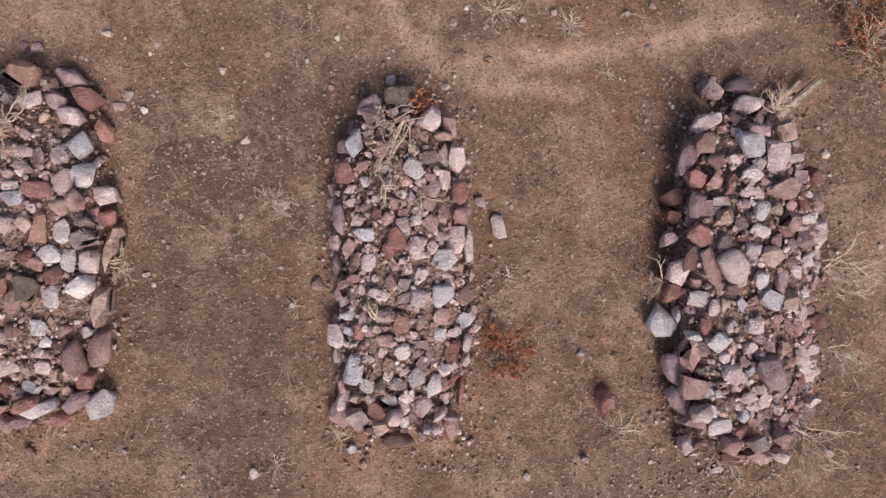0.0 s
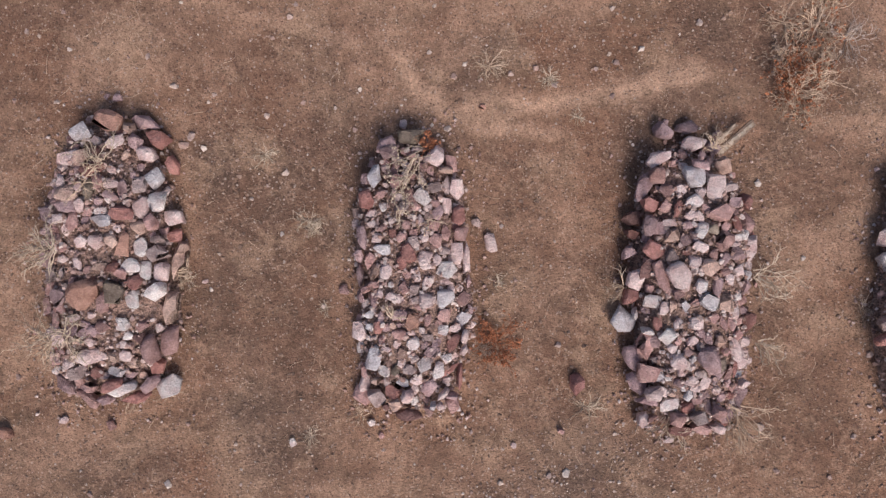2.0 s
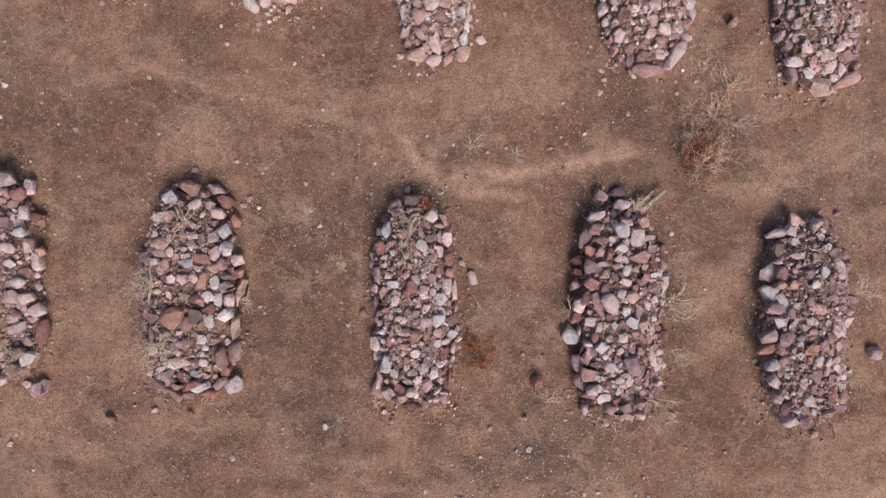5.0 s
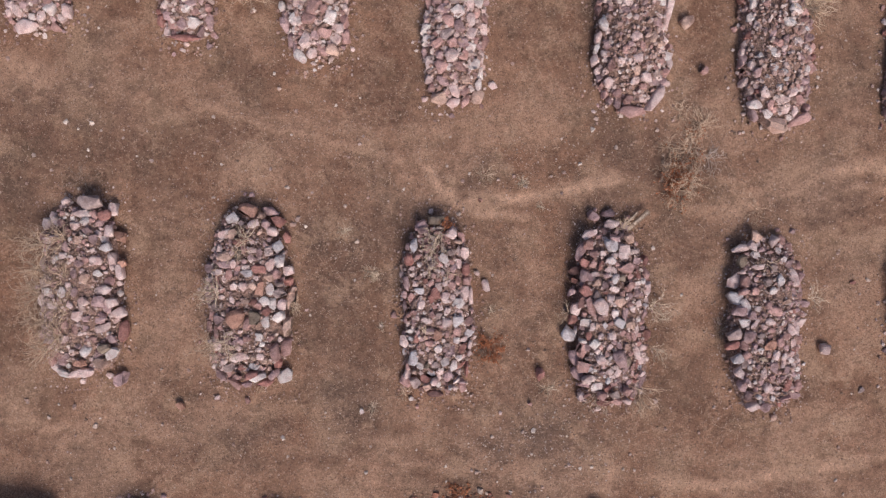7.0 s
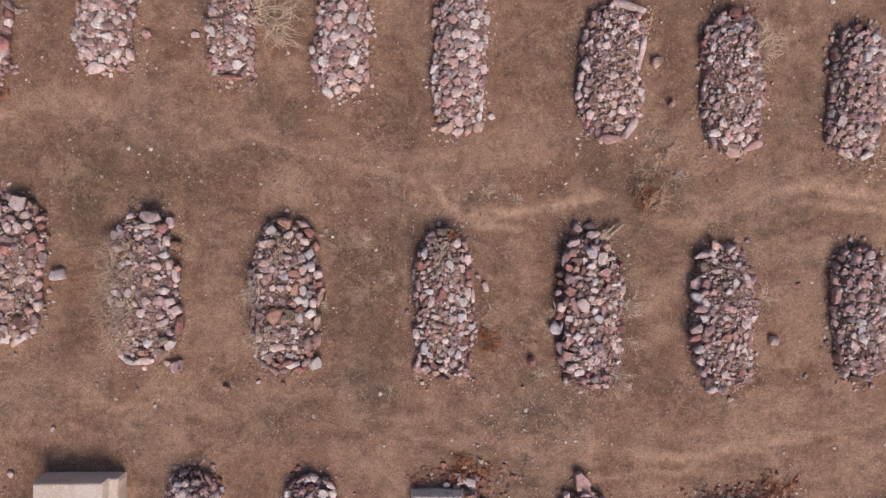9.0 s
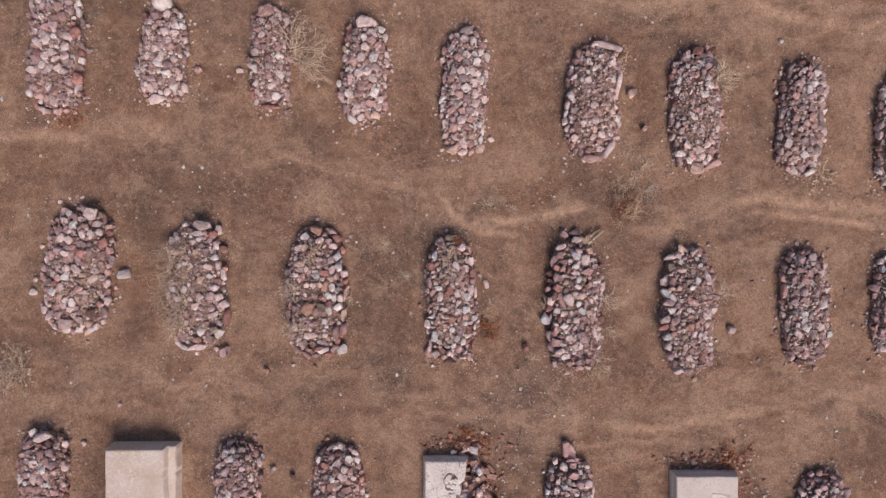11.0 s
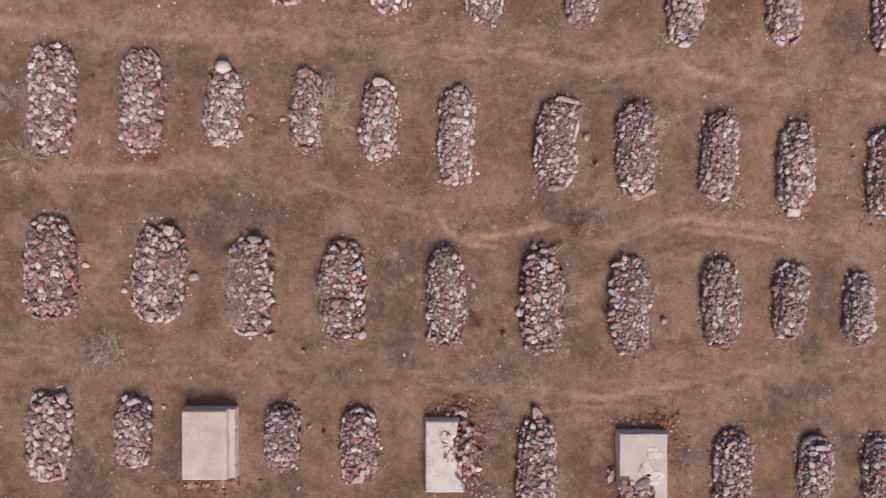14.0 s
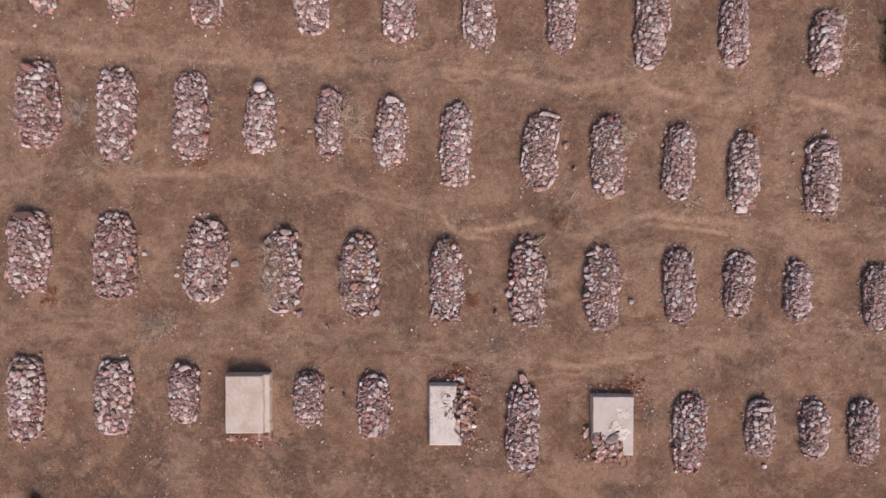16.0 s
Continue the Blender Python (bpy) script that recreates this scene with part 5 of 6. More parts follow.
# the whole tomb: plinth, body and cover slab
t1 = tomb(-5.41, -3.42, 0.6, "intact cream plastered masonry tomb with a stepped base")
block("plinth", ragged(rng, oblong(-0.575, -0.80, 0.63, 0.82), (0, 0.012, 0, 0)), 0.0, 0.25, CREAM, t1, 0.03, "worn lower step", 0.02)
block("cover_slab", ragged(rng, oblong(-0.565, -0.785, 0.49, 0.812), (0, 0.008, 0, 0)), 0.247, 0.40, CREAM, t1, 0.025, "stained plaster cover slab", 0.025)
rubble_heap(t1, ((0.0, -0.98, 0.02, 0.5, 0.07, 14), (0.45, -0.9, 0.02, 0.2, 0.06, 6)), rng, "RRPLT", 0.5)

# the tomb whose long side has fallen in
t2 = tomb(0.02, -3.68, 0.3, "white plastered tomb with one long side collapsed into brick rubble")
block("plinth", ragged(rng, [(-0.50, -0.83), (0.45, -0.83), (0.30, -0.2), (0.24, 0.4), (0.30, 0.86), (-0.50, 0.86)], (0, 0.05, 0.05, 0.05, 0, 0)), 0.0, 0.1, CEMENT, t2, 0.02)
slab = block("cover_slab", ragged(rng, [(-0.49, -0.83), (0.44, -0.83), (0.36, -0.55), (0.22, -0.42), (0.27, -0.1), (0.13, 0.05), (0.16, 0.42), (0.26, 0.6), (0.27, 0.85), (-0.49, 0.85)],
                          (0, 0.02, 0.035, 0.035, 0.04, 0.035, 0.03, 0.02, 0, 0)), 0.097, 0.25, WHITE, t2, 0.03, "cracked white plaster slab with a broken edge", 0.03)
rubble_heap(t2, ((0.42, 0.55, 0.13, 0.16, 0.28, 24), (0.42, 0.1, 0.15, 0.18, 0.3, 30), (0.5, -0.35, 0.11, 0.18, 0.3, 28), (0.62, 0.0, 0.04, 0.16, 0.7, 22),
                 (0.25, 0.95, 0.03, 0.35, 0.1, 12), (0.42, 0.3, 0.24, 0.1, 0.5, 12)), rng, "WLLLTTPPR", 0.42, 1.05)


def blob(rng, cx, cy, rx, ry, n=34, rough=0.28):
    """An uneven rounded outline."""
    wave = [(k, rng.uniform(0, 6.28), rough / k ** 0.7) for k in (2, 3, 5, 8)]
    out = []
    for j in range(n):
        a = 2 * math.pi * j / n
        f = 1 + sum(w * math.sin(k * a + p) for k, p, w in wave) + rng.uniform(-0.06, 0.06)
        out.append((cx + rx * f * math.cos(a), cy + ry * f * math.sin(a)))
    return out


# where the plaster has shattered: dark bedding under loose flakes
for cx, cy, rx, ry in ((-0.02, 0.46, 0.13, 0.14), (0.06, 0.05, 0.1, 0.2)):
    block("bedding", blob(rng, cx, cy, rx, ry, 30, 0.2), 0.23, 0.254, EARTH, slab, 0.0, "dark crumbled mortar")
    for i in range(-7, 8):
        for j in range(-7, 8):
            x, y = cx + 0.086 * (i + 0.5 * (j % 2)) + rng.uniform(-0.02, 0.02), cy + 0.08 * j + rng.uniform(-0.02, 0.02)
            d = math.hypot((x - cx) / rx, (y - cy) / ry)
            if d < 1.1 and rng.random() < 1.25 - 0.45 * d and x < 0.2:
                flake = part("plaster_flake", rng.choice(SHAPES["Q"]), slab)
                flake.matrix_basis = Matrix.LocRotScale((x, y, 0.258), Euler((rng.uniform(-0.1, 0.1), rng.uniform(-0.1, 0.1), rng.uniform(0, 3))),
                                                        (rng.uniform(0.046, 0.058), rng.uniform(0.042, 0.052), 0.012))

# the tomb with a broken foot
t3 = tomb(4.51, -3.91, 0.4, "grey cement tomb with its foot broken open to the brickwork")
block("plinth", ragged(rng, [(-0.57, -0.45), (-0.1, -0.42), (0.25, -0.82), (0.58, -0.82), (0.58, 0.84), (-0.585, 0.84)], (0.04, 0.04, 0.02, 0, 0, 0)), 0.0, 0.14, CEMENT, t3, 0.02, "", 0.015)
slab = block("cover_slab", ragged(rng, [(-0.56, -0.18), (-0.34, -0.16), (-0.30, -0.36), (-0.06, -0.50), (0.12, -0.34), (0.24, -0.45), (0.30, -0.80), (0.56, -0.80), (0.56, 0.82), (-0.565, 0.82)],
                          (0.02, 0.03, 0.03, 0.03, 0.03, 0.02, 0, 0, 0, 0)), 0.137, 0.26, CEMENT, t3, 0.02, "smooth grey cement slab with a broken corner", 0.02)
for cx, cy, rx, ry in ((0.25, 0.34, 0.2, 0.14), (0.04, -0.03, 0.17, 0.15), (0.24, -0.2, 0.2, 0.15)):
    block("plaster_patch", blob(rng, cx, cy, rx, ry), 0.24, 0.269, PASTE, slab, 0.004, "crumbling creamy white plaster patch")
for cx, cy, spread_x, spread_y, n in ((0.27, 0.36, 0.17, 0.11, 16), (0.04, -0.04, 0.15, 0.12, 16), (0.22, -0.22, 0.12, 0.12, 12)):
    for k in range(n):
        lump = part("plaster_lump", rng.choice(SHAPES["Q"]), slab, "crumbled white plaster")
        lump.matrix_basis = Matrix.LocRotScale((cx + rng.gauss(0, spread_x / 2), cy + rng.gauss(0, spread_y / 2), 0.266), Euler((rng.uniform(-0.15, 0.15), rng.uniform(-0.15, 0.15), rng.uniform(0, 3))),
                                               (rng.uniform(0.015, 0.05), rng.uniform(0.015, 0.04), rng.uniform(0.008, 0.016)))
rubble_heap(t3, ((-0.33, -0.40, 0.2, 0.17, 0.16, 24), (-0.1, -0.64, 0.16, 0.32, 0.15, 36), (0.1, -0.5, 0.19, 0.14, 0.1, 14), (-0.15, -0.88, 0.06, 0.38, 0.12, 26), (-0.66, -0.5, 0.02, 0.06, 0.4, 8)),
            rng, "LTLTLPRW", 0.4)
broken = part("slab_piece", rng.choice(SHAPES["G"]), t3, "tilted broken piece of the slab")
broken.matrix_basis = Matrix.LocRotScale((-0.04, -0.33, 0.27), Euler((0.08, -0.06, 0.3)), (0.2, 0.13, 0.035))


# ---- dry plants ----
def plant(name, label, category, x, y, z, seed, stems, length, r, forks, material, flat=0.5, droop=0.05, aim=None, leaf=None, leaf_size=0.012, leaves=0, wander=0.28):
    rng = random.Random(seed)
    ob = new(name)
    ob.matrix_basis = Matrix.Translation((x, y, z))
    tagged(ob, label, category, "dry plants")
    s, ends = Strands(), []
    for k in range(stems):
        a = rng.uniform(0, 2 * math.pi)
        if aim is not None:
            a = radians(aim[0] + rng.uniform(-aim[1], aim[1]))
        way = Vector((math.cos(a), math.sin(a), rng.uniform(0.1, 1.2) * (1 - flat) + 0.12))
        root = Vector((rng.gauss(0, length * 0.10), rng.gauss(0, length * 0.10), 0.0))
        s.stem(rng, root, way, length * rng.uniform(0.55, 1.05), r, forks, droop, ends, wander)
    wood = part("brushwood", mesh_from("brushwood", s.verts, s.faces, material), ob)
    if leaf:
        rows = []
        for k in range(leaves):
            p = rng.choice(ends) + Vector((rng.gauss(0, 1), rng.gauss(0, 1), rng.gauss(0, 1))) * leaf_size * 0.8
            rows.append((p.x, p.y, max(p.z, 0.01), leaf_size * rng.uniform(0.4, 1.0)))
        tagged(part("leafage", chips_mesh("leafage", rows, rng, leaf), wood, "small dry leaves and buds"), kind="stuff")
    return ob


def on(x, y):
    return float(ground_height(x, y)) - 0.004


# the shrub that grows out of the head of a grave
plant("dry_shrub", "leggy dry shrub with pale buds growing from a grave", "shrub", 0.05, 0.90, 0.27, 8, 8, 0.36, 0.005, 2, LEAF, 0.97, 0.0, (190, 85), LEAF, 0.007, 220, 0.15)
plant("dry_shrub", "small rust-brown dead shrub on a grave", "shrub", 0.10, 0.98, 0.17, 4, 14, 0.09, 0.003, 2, RUST, 0.4, 0.0, None, RUST, 0.010, 160)
plant("dry_shrub", "dead rust-brown shrub flattened on the soil", "shrub", 0.68, -0.58, on(0.68, -0.58), 5, 38, 0.21, 0.0036, 2, RUST, 0.75, 0.03, None, RUST, 0.010, 300)
plant("dry_shrub", "dead grey shrub beside a grave", "shrub", 0.53, -0.62, on(0.53, -0.62), 6, 14, 0.16, 0.003, 2, TWIG, 0.7, 0.03)
TUFT = "tuft of bleached dry grass lying on the soil"
for k, (x, y, size, n) in enumerate(((-0.86, 0.39, 0.13, 16), (-0.80, 0.33, 0.07, 14), (-1.2, 0.93, 0.12, 12), (-1.82, -0.09, 0.09, 9), (1.42, -1.10, 0.15, 12),
                                     (-1.99, -0.93, 0.17, 24), (1.10, 1.58, 0.10, 16), (0.61, 1.66, 0.15, 18), (-0.42, -1.16, 0.13, 9), (1.33, 1.26, 0.08, 10),
                                     (-0.7, -0.3, 0.07, 8), (0.69, -0.1, 0.08, 9), (-0.82, -1.35, 0.10, 10), (-2.25, -1.05, 0.12, 12))):
    plant("grass_tuft", TUFT, "grass", x, y, on(x, y), 20 + k, int(n * 1.7), size, 0.0034, 1, STRAW if k in (5, 7, 8, 13) else LEAF, 0.85, 0.05, None, None, 0.01, 0, 0.3)
TWIGS = "bleached bare twigs sprawling beside a grave"
def twigs(seed, rows):
    for k, (x, y, z, size, n, aim) in enumerate(rows):
        plant("dry_twigs", TWIGS, "twigs", x, y, z + 0.09, seed + k, int(n * 1.4), size, 0.0052, 2, STRAW if k % 2 else LEAF, 0.7, 0.03, aim, None, 0.01, 0, 0.22)


twigs(50, ((2.70, -0.02, 0.06, 0.25, 8, (0, 70)), (2.55, -1.08, 0.03, 0.28, 12, (-70, 60)), (2.76, -0.55, 0.05, 0.2, 7, (-20, 60)), (2.33, 0.98, 0.15, 0.12, 8, (90, 90)),
        (2.05, -1.15, 0.03, 0.2, 8, (-90, 60)), (1.68, -0.1, 0.02, 0.15, 7, (180, 60)), (-2.36, 0.82, 0.24, 0.18, 7, (90, 170)), (-2.48, 0.70, 0.24, 0.18, 6, (-90, 160))))
twigs(70, ((-2.75, 0.15, 0.2, 0.22, 16, (180, 100)), (-2.8, -0.55, 0.14, 0.22, 12, (200, 90)), (-2.62, -0.5, 0.2, 0.2, 12, (20, 160)), (-1.85, -0.03, 0.02, 0.12, 7, (0, 60)),
        (4.75, 0.1, 0.08, 0.2, 6, (10, 60)), (4.1, 0.55, 0.24, 0.14, 3, (0, 170)), (-0.1, 0.45, 0.22, 0.14, 4, (200, 150)), (0.12, 0.4, 0.22, 0.12, 3, (240, 80)),
        (-0.15, -0.35, 0.22, 0.1, 4, (90, 90))))
# the broad dead thicket on the open soil
for k, (x, y, size, n, m, lf) in enumerate(((3.10, 1.45, 0.30, 40, STRAW, RUST), (3.26, 2.02, 0.34, 34, STRAW, RUST), (3.42, 2.34, 0.26, 18, STRAW, None), (3.02, 1.78, 0.24, 18, STRAW, TWIG),
                                            (3.5, 1.9, 0.26, 16, ASH, None), (3.15, 2.5, 0.2, 14, STRAW, None), (3.0, 2.05, 0.2, 12, STRAW, None), (3.06, 1.62, 0.24, 26, RUST, RUST), (3.3, 1.6, 0.24, 18, STRAW, None))):
    plant("dry_shrub", "low sprawling dead shrub on open soil", "shrub", x, y, on(x, y), 80 + k, int(n * 1.2), size * 0.85, 0.0042, 2, m, 0.7, 0.02, None, lf, 0.012, 140 if lf else 0)
plant("grass_clump", "yellowing clump of grass beside a grave", "grass", 3.66, -0.28, on(3.66, -0.28), 95, 40, 0.17, 0.0022, 0, STRAW, 0.5, 0.05)
for k, (x, y) in enumerate(((-4.98, 0.72), (-5.0, 0.42), (-5.02, 0.1), (-4.96, -0.25), (-4.72, 0.78), (-4.7, 0.3), (-4.92, -0.6), (-4.68, -0.1), (-4.75, -0.45))):
    plant("grass_clump", "bleached clump of dry grass overhanging a grave edge", "grass", x + 0.06, y, 0.26, 100 + k, 26, 0.27, 0.0042, 1, STRAW, 0.6, 0.04, (180, 100))
FAR = "sprawling straw-coloured dead shrub beside a grave"
def shrubs(seed, rows, height=0.0, aim=None):
    for k, (x, y, size, n, r, m, lf) in enumerate(rows):
        plant("dry_shrub", FAR if m is STRAW else "low dead shrub with brittle brown twigs", "shrub", x, y, height or on(x, y), seed + k, n, size, r, 2, m, 0.6, 0.02, aim, lf, 0.016,
              120 if lf else 0, 0.2)


shrubs(120, ((-2.80, 4.28, 0.6, 34, 0.0085, STRAW, None), (-2.62, 4.05, 0.32, 14, 0.0075, STRAW, None), (4.68, 3.86, 0.3, 40, 0.008, STRAW, None)), 0.2, (20, 95))
shrubs(125, ((-6.45, 0.15, 0.35, 22, 0.005, STRAW, STRAW),), 0.2)
shrubs(130, ((2.98, 4.30, 0.22, 12, 0.004, RUST, STRAW), (-9.75, 3.12, 0.45, 70, 0.007, STRAW, RUST), (-8.7, 3.05, 0.4, 26, 0.005, STRAW, None),
        (-10.16, 4.52, 0.33, 44, 0.007, ASH, None), (-6.55, 4.95, 0.4, 12, 0.005, TWIG, None), (6.62, 2.22, 0.26, 18, 0.005, STRAW, STRAW),
        (-7.75, -1.3, 0.4, 36, 0.006, STRAW, LEAF), (-8.1, -1.4, 0.45, 30, 0.005, ASH, PALE), (10.75, 6.3, 0.4, 20, 0.005, STRAW, None),
        (10.35, 7.2, 0.5, 26, 0.006, STRAW, None), (10.35, 2.05, 0.35, 22, 0.005, STRAW, None), (-2.75, 6.7, 0.3, 10, 0.004, TWIG, None)))
shrubs(145, ((-8.25, 5.1, 0.35, 14, 0.005, RUST, None), (8.2, 4.0, 0.25, 16, 0.005, RUST, RUST), (-10.9, -0.6, 0.3, 14, 0.005, RUST, RUST),
        (3.9, 6.6, 0.3, 10, 0.004, TWIG, None), (5.0, 5.85, 0.3, 14, 0.004, STRAW, None), (-6.9, 3.2, 0.25, 14, 0.005, RUST, RUST),
        (5.1, -2.75, 0.3, 20, 0.004, RUST, RUST), (0.35, -2.55, 0.25, 16, 0.004, RUST, RUST), (4.55, 4.4, 0.2, 12, 0.004, RUST, None),
        (-4.6, 1.55, 0.25, 12, 0.003, TWIG, None), (4.15, 1.25, 0.2, 12, 0.003, STRAW, None), (2.02, 3.9, 0.18, 10, 0.003, STRAW, None)))
for k, (x, y, size) in enumerate(((12.15, 6.25, 0.5), (12.25, 5.75, 0.42), (-11.35, -6.5, 0.38), (-9.25, -6.62, 0.33), (12.1, 6.75, 0.36))):
    plant("green_shrub", "dull green desert shrub on open soil", "shrub", x, y, on(x, y), 160 + k, 40, size, 0.006, 2, TWIG, 0.35, 0.0, None, GREEN, 0.026, 1000)


# ---- loose things on the soil ----
def loose(x, y, l, w, turn, key, label, h=0.0):
    rng = random.Random(f"{x}{y}")
    ob = new("loose_stone", rng.choice(SHAPES[key]))
    h = h or 0.6 * min(l, w)
    ob.matrix_basis = Matrix.LocRotScale((x, y, float(ground_height(x, y)) + 0.36 * h), Euler((rng.uniform(-0.1, 0.1), rng.uniform(-0.1, 0.1), radians(turn))), (l / 2, w / 2, h / 2))
    tagged(ob, label, "stone", "loose stones")


loose(0.62, 0.23, 0.17, 0.10, 110, "L", "pale pink loose stone lying on bare soil")
loose(1.32, -0.90, 0.18, 0.12, 75, "R", "red-brown loose stone lying on bare soil", 0.12)
loose(-1.93, -0.93, 0.21, 0.17, 35, "W", "white loose stone beside the foot of a grave", 0.15)
loose(-0.96, -1.39, 0.07, 0.055, 100, "W", "small white stone lying on bare soil")
loose(-1.68, -0.10, 0.05, 0.04, 0, "L", "small pale stone lying on bare soil")
loose(0.55, 1.33, 0.06, 0.05, 0, "O", "small orange stone lying on bare soil")
loose(0.82, -1.41, 0.05, 0.05, 0, "L", "small pale stone lying on bare soil")
loose(1.20, -1.29, 0.06, 0.05, 0, "P", "small pink stone lying on bare soil", 0.06)
loose(2.08, -1.36, 0.09, 0.05, 5, "L", "small pale stone at the foot of a grave")
loose(-2.81, -1.23, 0.08, 0.06, 30, "L", "small pale stone lying on bare soil")
loose(1.99, 1.14, 0.17, 0.14, 110, "M", "mauve loose stone at the head of a grave", 0.14)
loose(2.19, 1.16, 0.18, 0.11, 20, "M", "mauve loose stone at the head of a grave", 0.12)
loose(4.36, -1.45, 0.11, 0.08, 20, "T", "pale loose stone at the foot of a grave")
loose(5.02, -0.56, 0.16, 0.15, 0, "L", "pinkish pale loose stone standing on bare soil", 0.12)
loose(-5.82, 0.38, 0.22, 0.18, 10, "W", "rounded white loose stone beside a grave", 0.16)
loose(-4.02, -0.98, 0.20, 0.16, 20, "M", "mauve loose stone at the foot of a grave", 0.14)
loose(3.20, 3.66, 0.20, 0.18, 70, "T", "pinkish loose stone lying on bare soil", 0.12)
loose(3.44, 3.03, 0.11, 0.11, 0, "P", "pinkish loose stone standing on bare soil", 0.12)
loose(-3.80, 4.03, 0.13, 0.11, 0, "L", "pale loose stone beside a grave")
loose(-4.53, 4.03, 0.14, 0.16, 0, "P", "pink loose stone beside a grave")
loose(0.70, 2.82, 0.13, 0.11, 0, "L", "pale loose stone at the foot of a grave")
loose(-8.35, 0.63, 0.14, 0.12, 0, "W", "rounded white loose stone beside a grave")
loose(-7.44, 0.06, 0.14, 0.13, 0, "W", "rounded white loose stone beside a grave")
loose(-7.40, 0.28, 0.10, 0.1, 0, "L", "small pale stone beside a grave")
loose(-6.53, -2.63, 0.12, 0.1, 0, "L", "pale loose stone lying on bare soil")
loose(-3.15, -3.08, 0.14, 0.1, 20, "G", "grey loose stone beside a grave")
loose(10.14, 4.08, 0.14, 0.12, 0, "L", "pale loose stone at the head of a grave")
loose(9.69, 3.56, 0.16, 0.16, 0, "L", "pale loose stone beside a grave")
loose(9.31, 3.49, 0.10, 0.09, 0, "L", "small pale stone lying on bare soil")
loose(9.36, 3.22, 0.12, 0.09, 0, "P", "small pink stone lying on bare soil")
loose(8.65, -5.0, 0.14, 0.12, 0, "L", "pale loose stone at the foot of a grave")
loose(-2.80, -3.2, 0.11, 0.1, 0, "D", "dark loose stone beside a grave", 0.1)
loose(-3.28, -1.33, 0.12, 0.1, 0, "O", "red-brown loose stone lying on bare soil", 0.1)
loose(-2.88, 6.78, 0.10, 0.08, 0, "L", "small pale stone lying on bare soil")
loose(-11.42, 6.9, 0.1, 0.1, 0, "L", "small pale stone lying on bare soil")
for k, (x, y) in enumerate(((2.31, 4.9), (1.52, 5.1), (5.9, 4.62), (8.9, 3.3), (9.05, 2.7), (9.2, 2.3), (9.15, 3.6), (-8.05, 3.5), (-8.1, 2.9), (-10.6, 6.3), (-5.9, -1.95), (-2.0, -4.9),
                            (7.4, -1.3), (10.3, -1.6), (12.0, -1.9), (-3.4, -4.5), (1.3, -5.2), (7.6, 0.6), (5.4, 0.3), (5.5, -1.1))):
    loose(x, y, 0.06 + 0.012 * (k % 4), 0.055 + 0.01 * (k % 3), 40 * k, "LPWRG"[k % 5], ("small pale stone", "small pink stone", "small white stone", "small red stone", "small grey stone")[k % 5] + " lying on bare soil")


def plank(x, y, z, length, wide, thick, turn, lean, material, label):
    """A short weathered stake with a split end."""
    ob = new("wooden_stake")
    ob.matrix_basis = pose(x, y, z, 0, lean, turn)
    tagged(ob, label, "stake")
    bm = bmesh.new()
    bmesh.ops.create_cube(bm, size=1)
    bmesh.ops.scale(bm, vec=(length, wide, thick), verts=bm.verts)
    bmesh.ops.subdivide_edges(bm, edges=[e for e in bm.edges if abs(e.verts[0].co.x - e.verts[1].co.x) > 0.1], cuts=6)
    r = random.Random(label)
    for v in bm.verts:
        v.co += Vector((r.uniform(-0.012, 0.012), r.uniform(-0.003, 0.003), r.uniform(-0.002, 0.002)))
    bmesh.ops.bevel(bm, geom=bm.edges[:], offset=0.002, segments=1, affect="EDGES")
    me = bpy.data.meshes.new("board")
    bm.to_mesh(me)
    bm.free()
    me.materials.append(WOOD)
    part("board", me, ob)
    bm = bmesh.new()
    for k in range(int(length / 0.03)):
        if r.random() < 0.86:
            q = bmesh.ops.create_cube(bm, size=1)["verts"]
            bmesh.ops.scale(bm, vec=(r.uniform(0.026, 0.042), wide * r.uniform(0.3, 0.55), 0.003), verts=q)
            bmesh.ops.translate(bm, vec=(-length / 2 + 0.03 * (k + 0.5), r.uniform(-0.1, 0.1) * wide, thick / 2 + 0.001 + 0.0003 * k), verts=q)
    me = bpy.data.meshes.new("paint")
    bm.to_mesh(me)
    bm.free()
    me.materials.append(material)
    tagged(part("paint", me, ob, "flaking pale paint"), kind="stuff")


plank(2.47, 1.10, 0.10, 0.25, 0.035, 0.03, 44, -4, PAINT, "short weathered wooden stake with flaking paint at a grave head")
plank(2.57, 1.08, 0.09, 0.38, 0.06, 0.03, 42, -4, PAINT, "weathered wooden board with flaking white paint at a grave head")


def scatter(name, label, seed, count, box, low, high, power, material=None):
    rng = random.Random(seed)
    x0, x1, y0, y1 = box
    x = np.array([rng.uniform(x0, x1) for k in range(count)])
    y = np.array([rng.uniform(y0, y1) for k in range(count)])
    trodden, gravelly, ochre = soil_at(x, y)
    z = ground_height(x, y)
    clump = fractal(x, y, 0.8, 300)
    rows = []
    for k in range(count):
        if rng.random() < 0.35 + 0.8 * gravelly[k] - 0.25 * trodden[k] + (1.2 * (clump[k] - 0.6) if material else 0):
            r = low + (high - low) * rng.random() ** power
            rows.append((x[k], y[k], z[k] + 0.08 * r, r))
    ob = new(name, chips_mesh(name, rows, rng, material or PEBBLE))
    tagged(ob, label, "pebbles", kind="stuff")


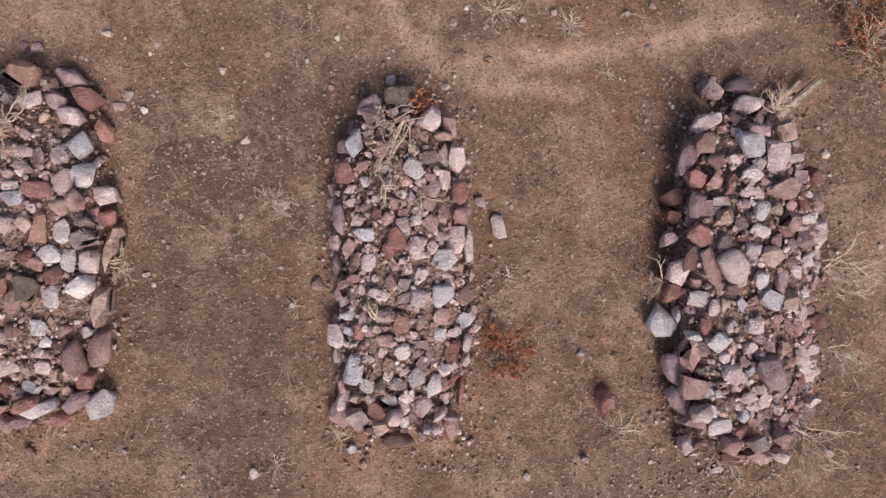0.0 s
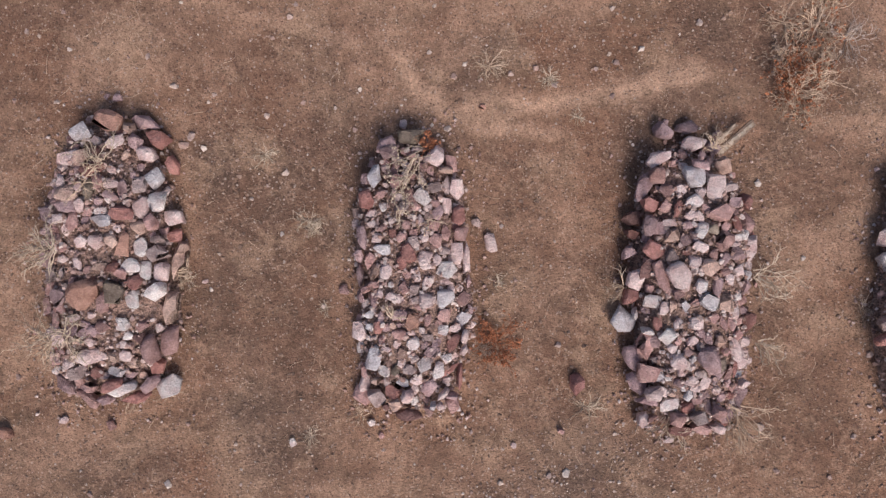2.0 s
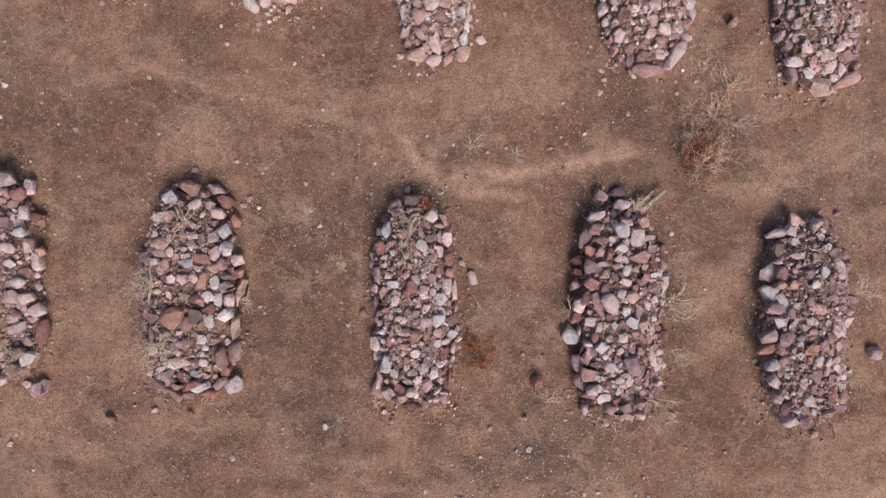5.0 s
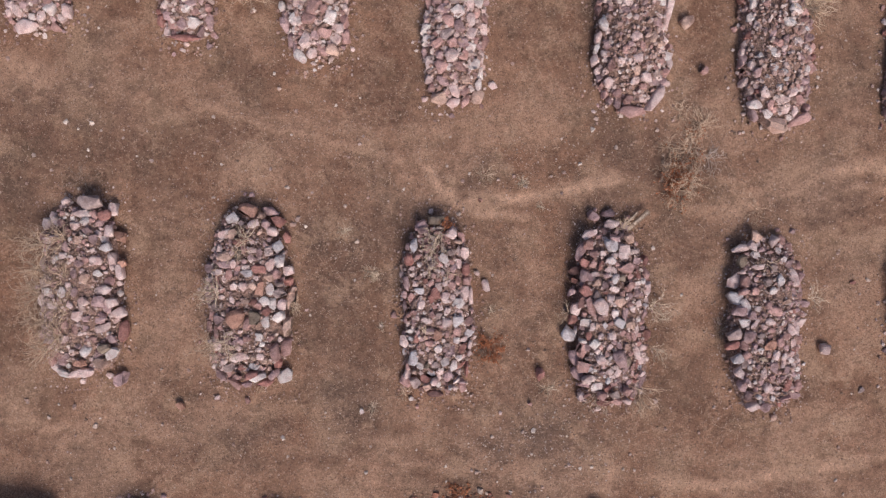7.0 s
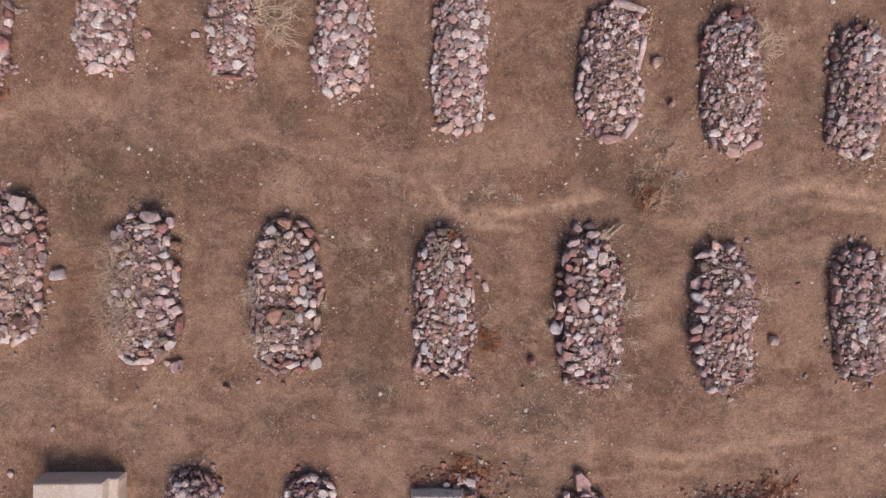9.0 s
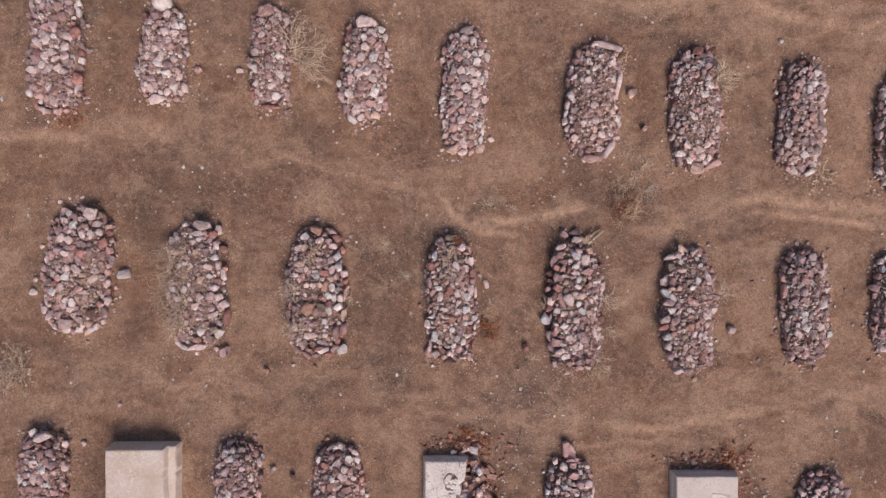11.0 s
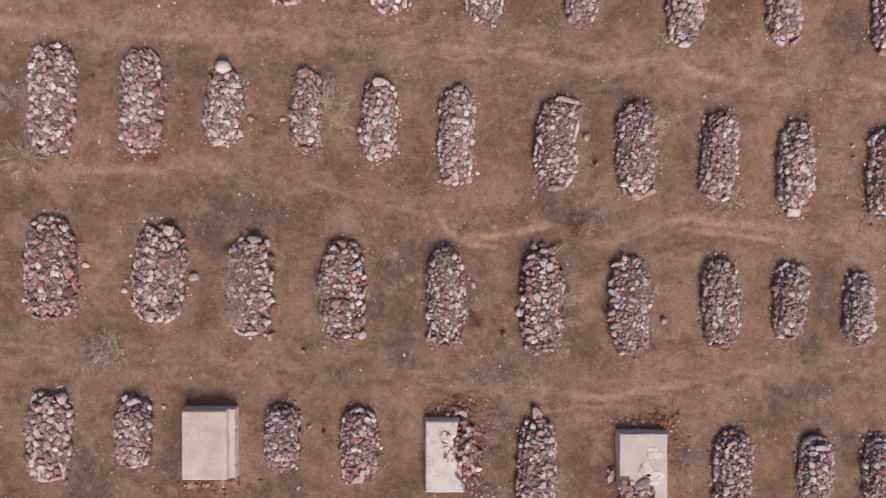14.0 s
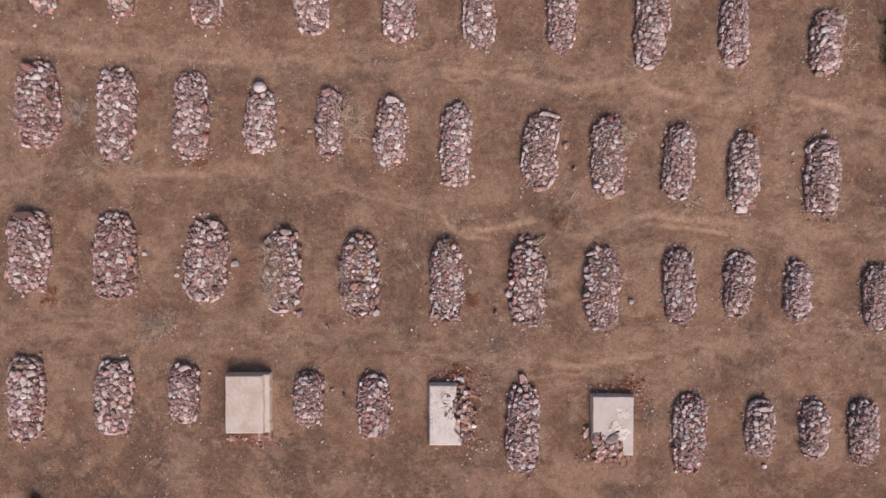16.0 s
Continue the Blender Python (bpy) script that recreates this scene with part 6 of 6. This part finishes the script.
scatter("pebbles", "small brown and white pebbles scattered over dry soil", 1, 26000, (-3.6, 4.4, -2.2, 2.6), 0.0028, 0.011, 2.2)
scatter("pebbles", "brown and pale pebbles scattered over dry soil", 2, 24000, (-12.6, 12.6, -7.0, 8.6), 0.004, 0.018, 4.2)
scatter("stone_chips", "pale stone chips strewn over dry soil", 3, 10000, (-12.6, 12.6, -7.0, 8.6), 0.008, 0.03, 2.8, PALE)
scatter("stone_chips", "grey and pale gravel chips strewn below the graves", 6, 900, (0.4, 2.5, -2.3, -1.25), 0.003, 0.013, 2.4, PALE)
scatter("stone_chips", "pale chips of plaster and stone beside a broken tomb", 4, 260, (5.1, 5.75, -4.9, -2.8), 0.008, 0.03, 2.0, PALE)
scatter("stone_chips", "pale chips of plaster and stone beside a collapsed tomb", 5, 300, (0.7, 1.5, -4.8, -2.3), 0.008, 0.03, 2.0, PALE)


def strewn(label, seed, rows):
    """Brick and mortar crumbs round a broken tomb; rows of x, y, spread and number."""
    rng, out = random.Random(seed), []
    for cx, cy, sx, sy, n in rows:
        for k in range(n):
            x, y = rng.gauss(cx, sx), rng.gauss(cy, sy)
            r = 0.008 + 0.03 * rng.random() ** 2.4
            out.append((x, y, float(ground_height(x, y)) + 0.15 * r, r))
    tagged(new("brick_crumbs", chips_mesh("brick_crumbs", out, rng, CRUMBS)), label, "rubble", kind="stuff")


strewn("red brick crumbs at the foot of a plastered tomb", 11, ((-5.4, -4.42, 0.4, 0.09, 260), (-5.2, -4.6, 0.3, 0.12, 70)))
strewn("red brick and plaster crumbs round a collapsed tomb", 12, ((0.6, -3.6, 0.16, 0.5, 300), (0.2, -2.62, 0.4, 0.1, 200), (0.45, -4.5, 0.3, 0.1, 120)))
strewn("red brick and plaster crumbs round a broken tomb", 13, ((4.5, -2.95, 0.42, 0.1, 260), (5.2, -3.2, 0.12, 0.35, 120), (4.3, -4.85, 0.35, 0.12, 220), (3.82, -4.4, 0.08, 0.3, 90)))


def litter(seed, count, box, low, high, r):
    rng, s = random.Random(seed), Strands()
    for k in range(count):
        x, y = rng.uniform(*box[:2]), rng.uniform(*box[2:])
        p = Vector((x, y, float(ground_height(x, y)) + 0.004))
        a, l, points = rng.uniform(0, 6.3), rng.uniform(low, high), [p.copy()]
        for j in range(3):
            a += rng.gauss(0, 0.5)
            p = p + Vector((math.cos(a), math.sin(a), 0)) * (l / 3)
            p.z = float(ground_height(p.x, p.y)) + 0.004 + rng.uniform(0, 0.006)
            points.append(p.copy())
        s.tube(points, r, r * 0.5)
    ob = new("straw_litter", mesh_from("straw_litter", s.verts, s.faces, STRAW))
    tagged(ob, "bits of dry straw and twig strewn on soil", "litter", kind="stuff")


litter(7, 420, (-3.4, 4.2, -2.0, 2.4), 0.04, 0.18, 0.0018)
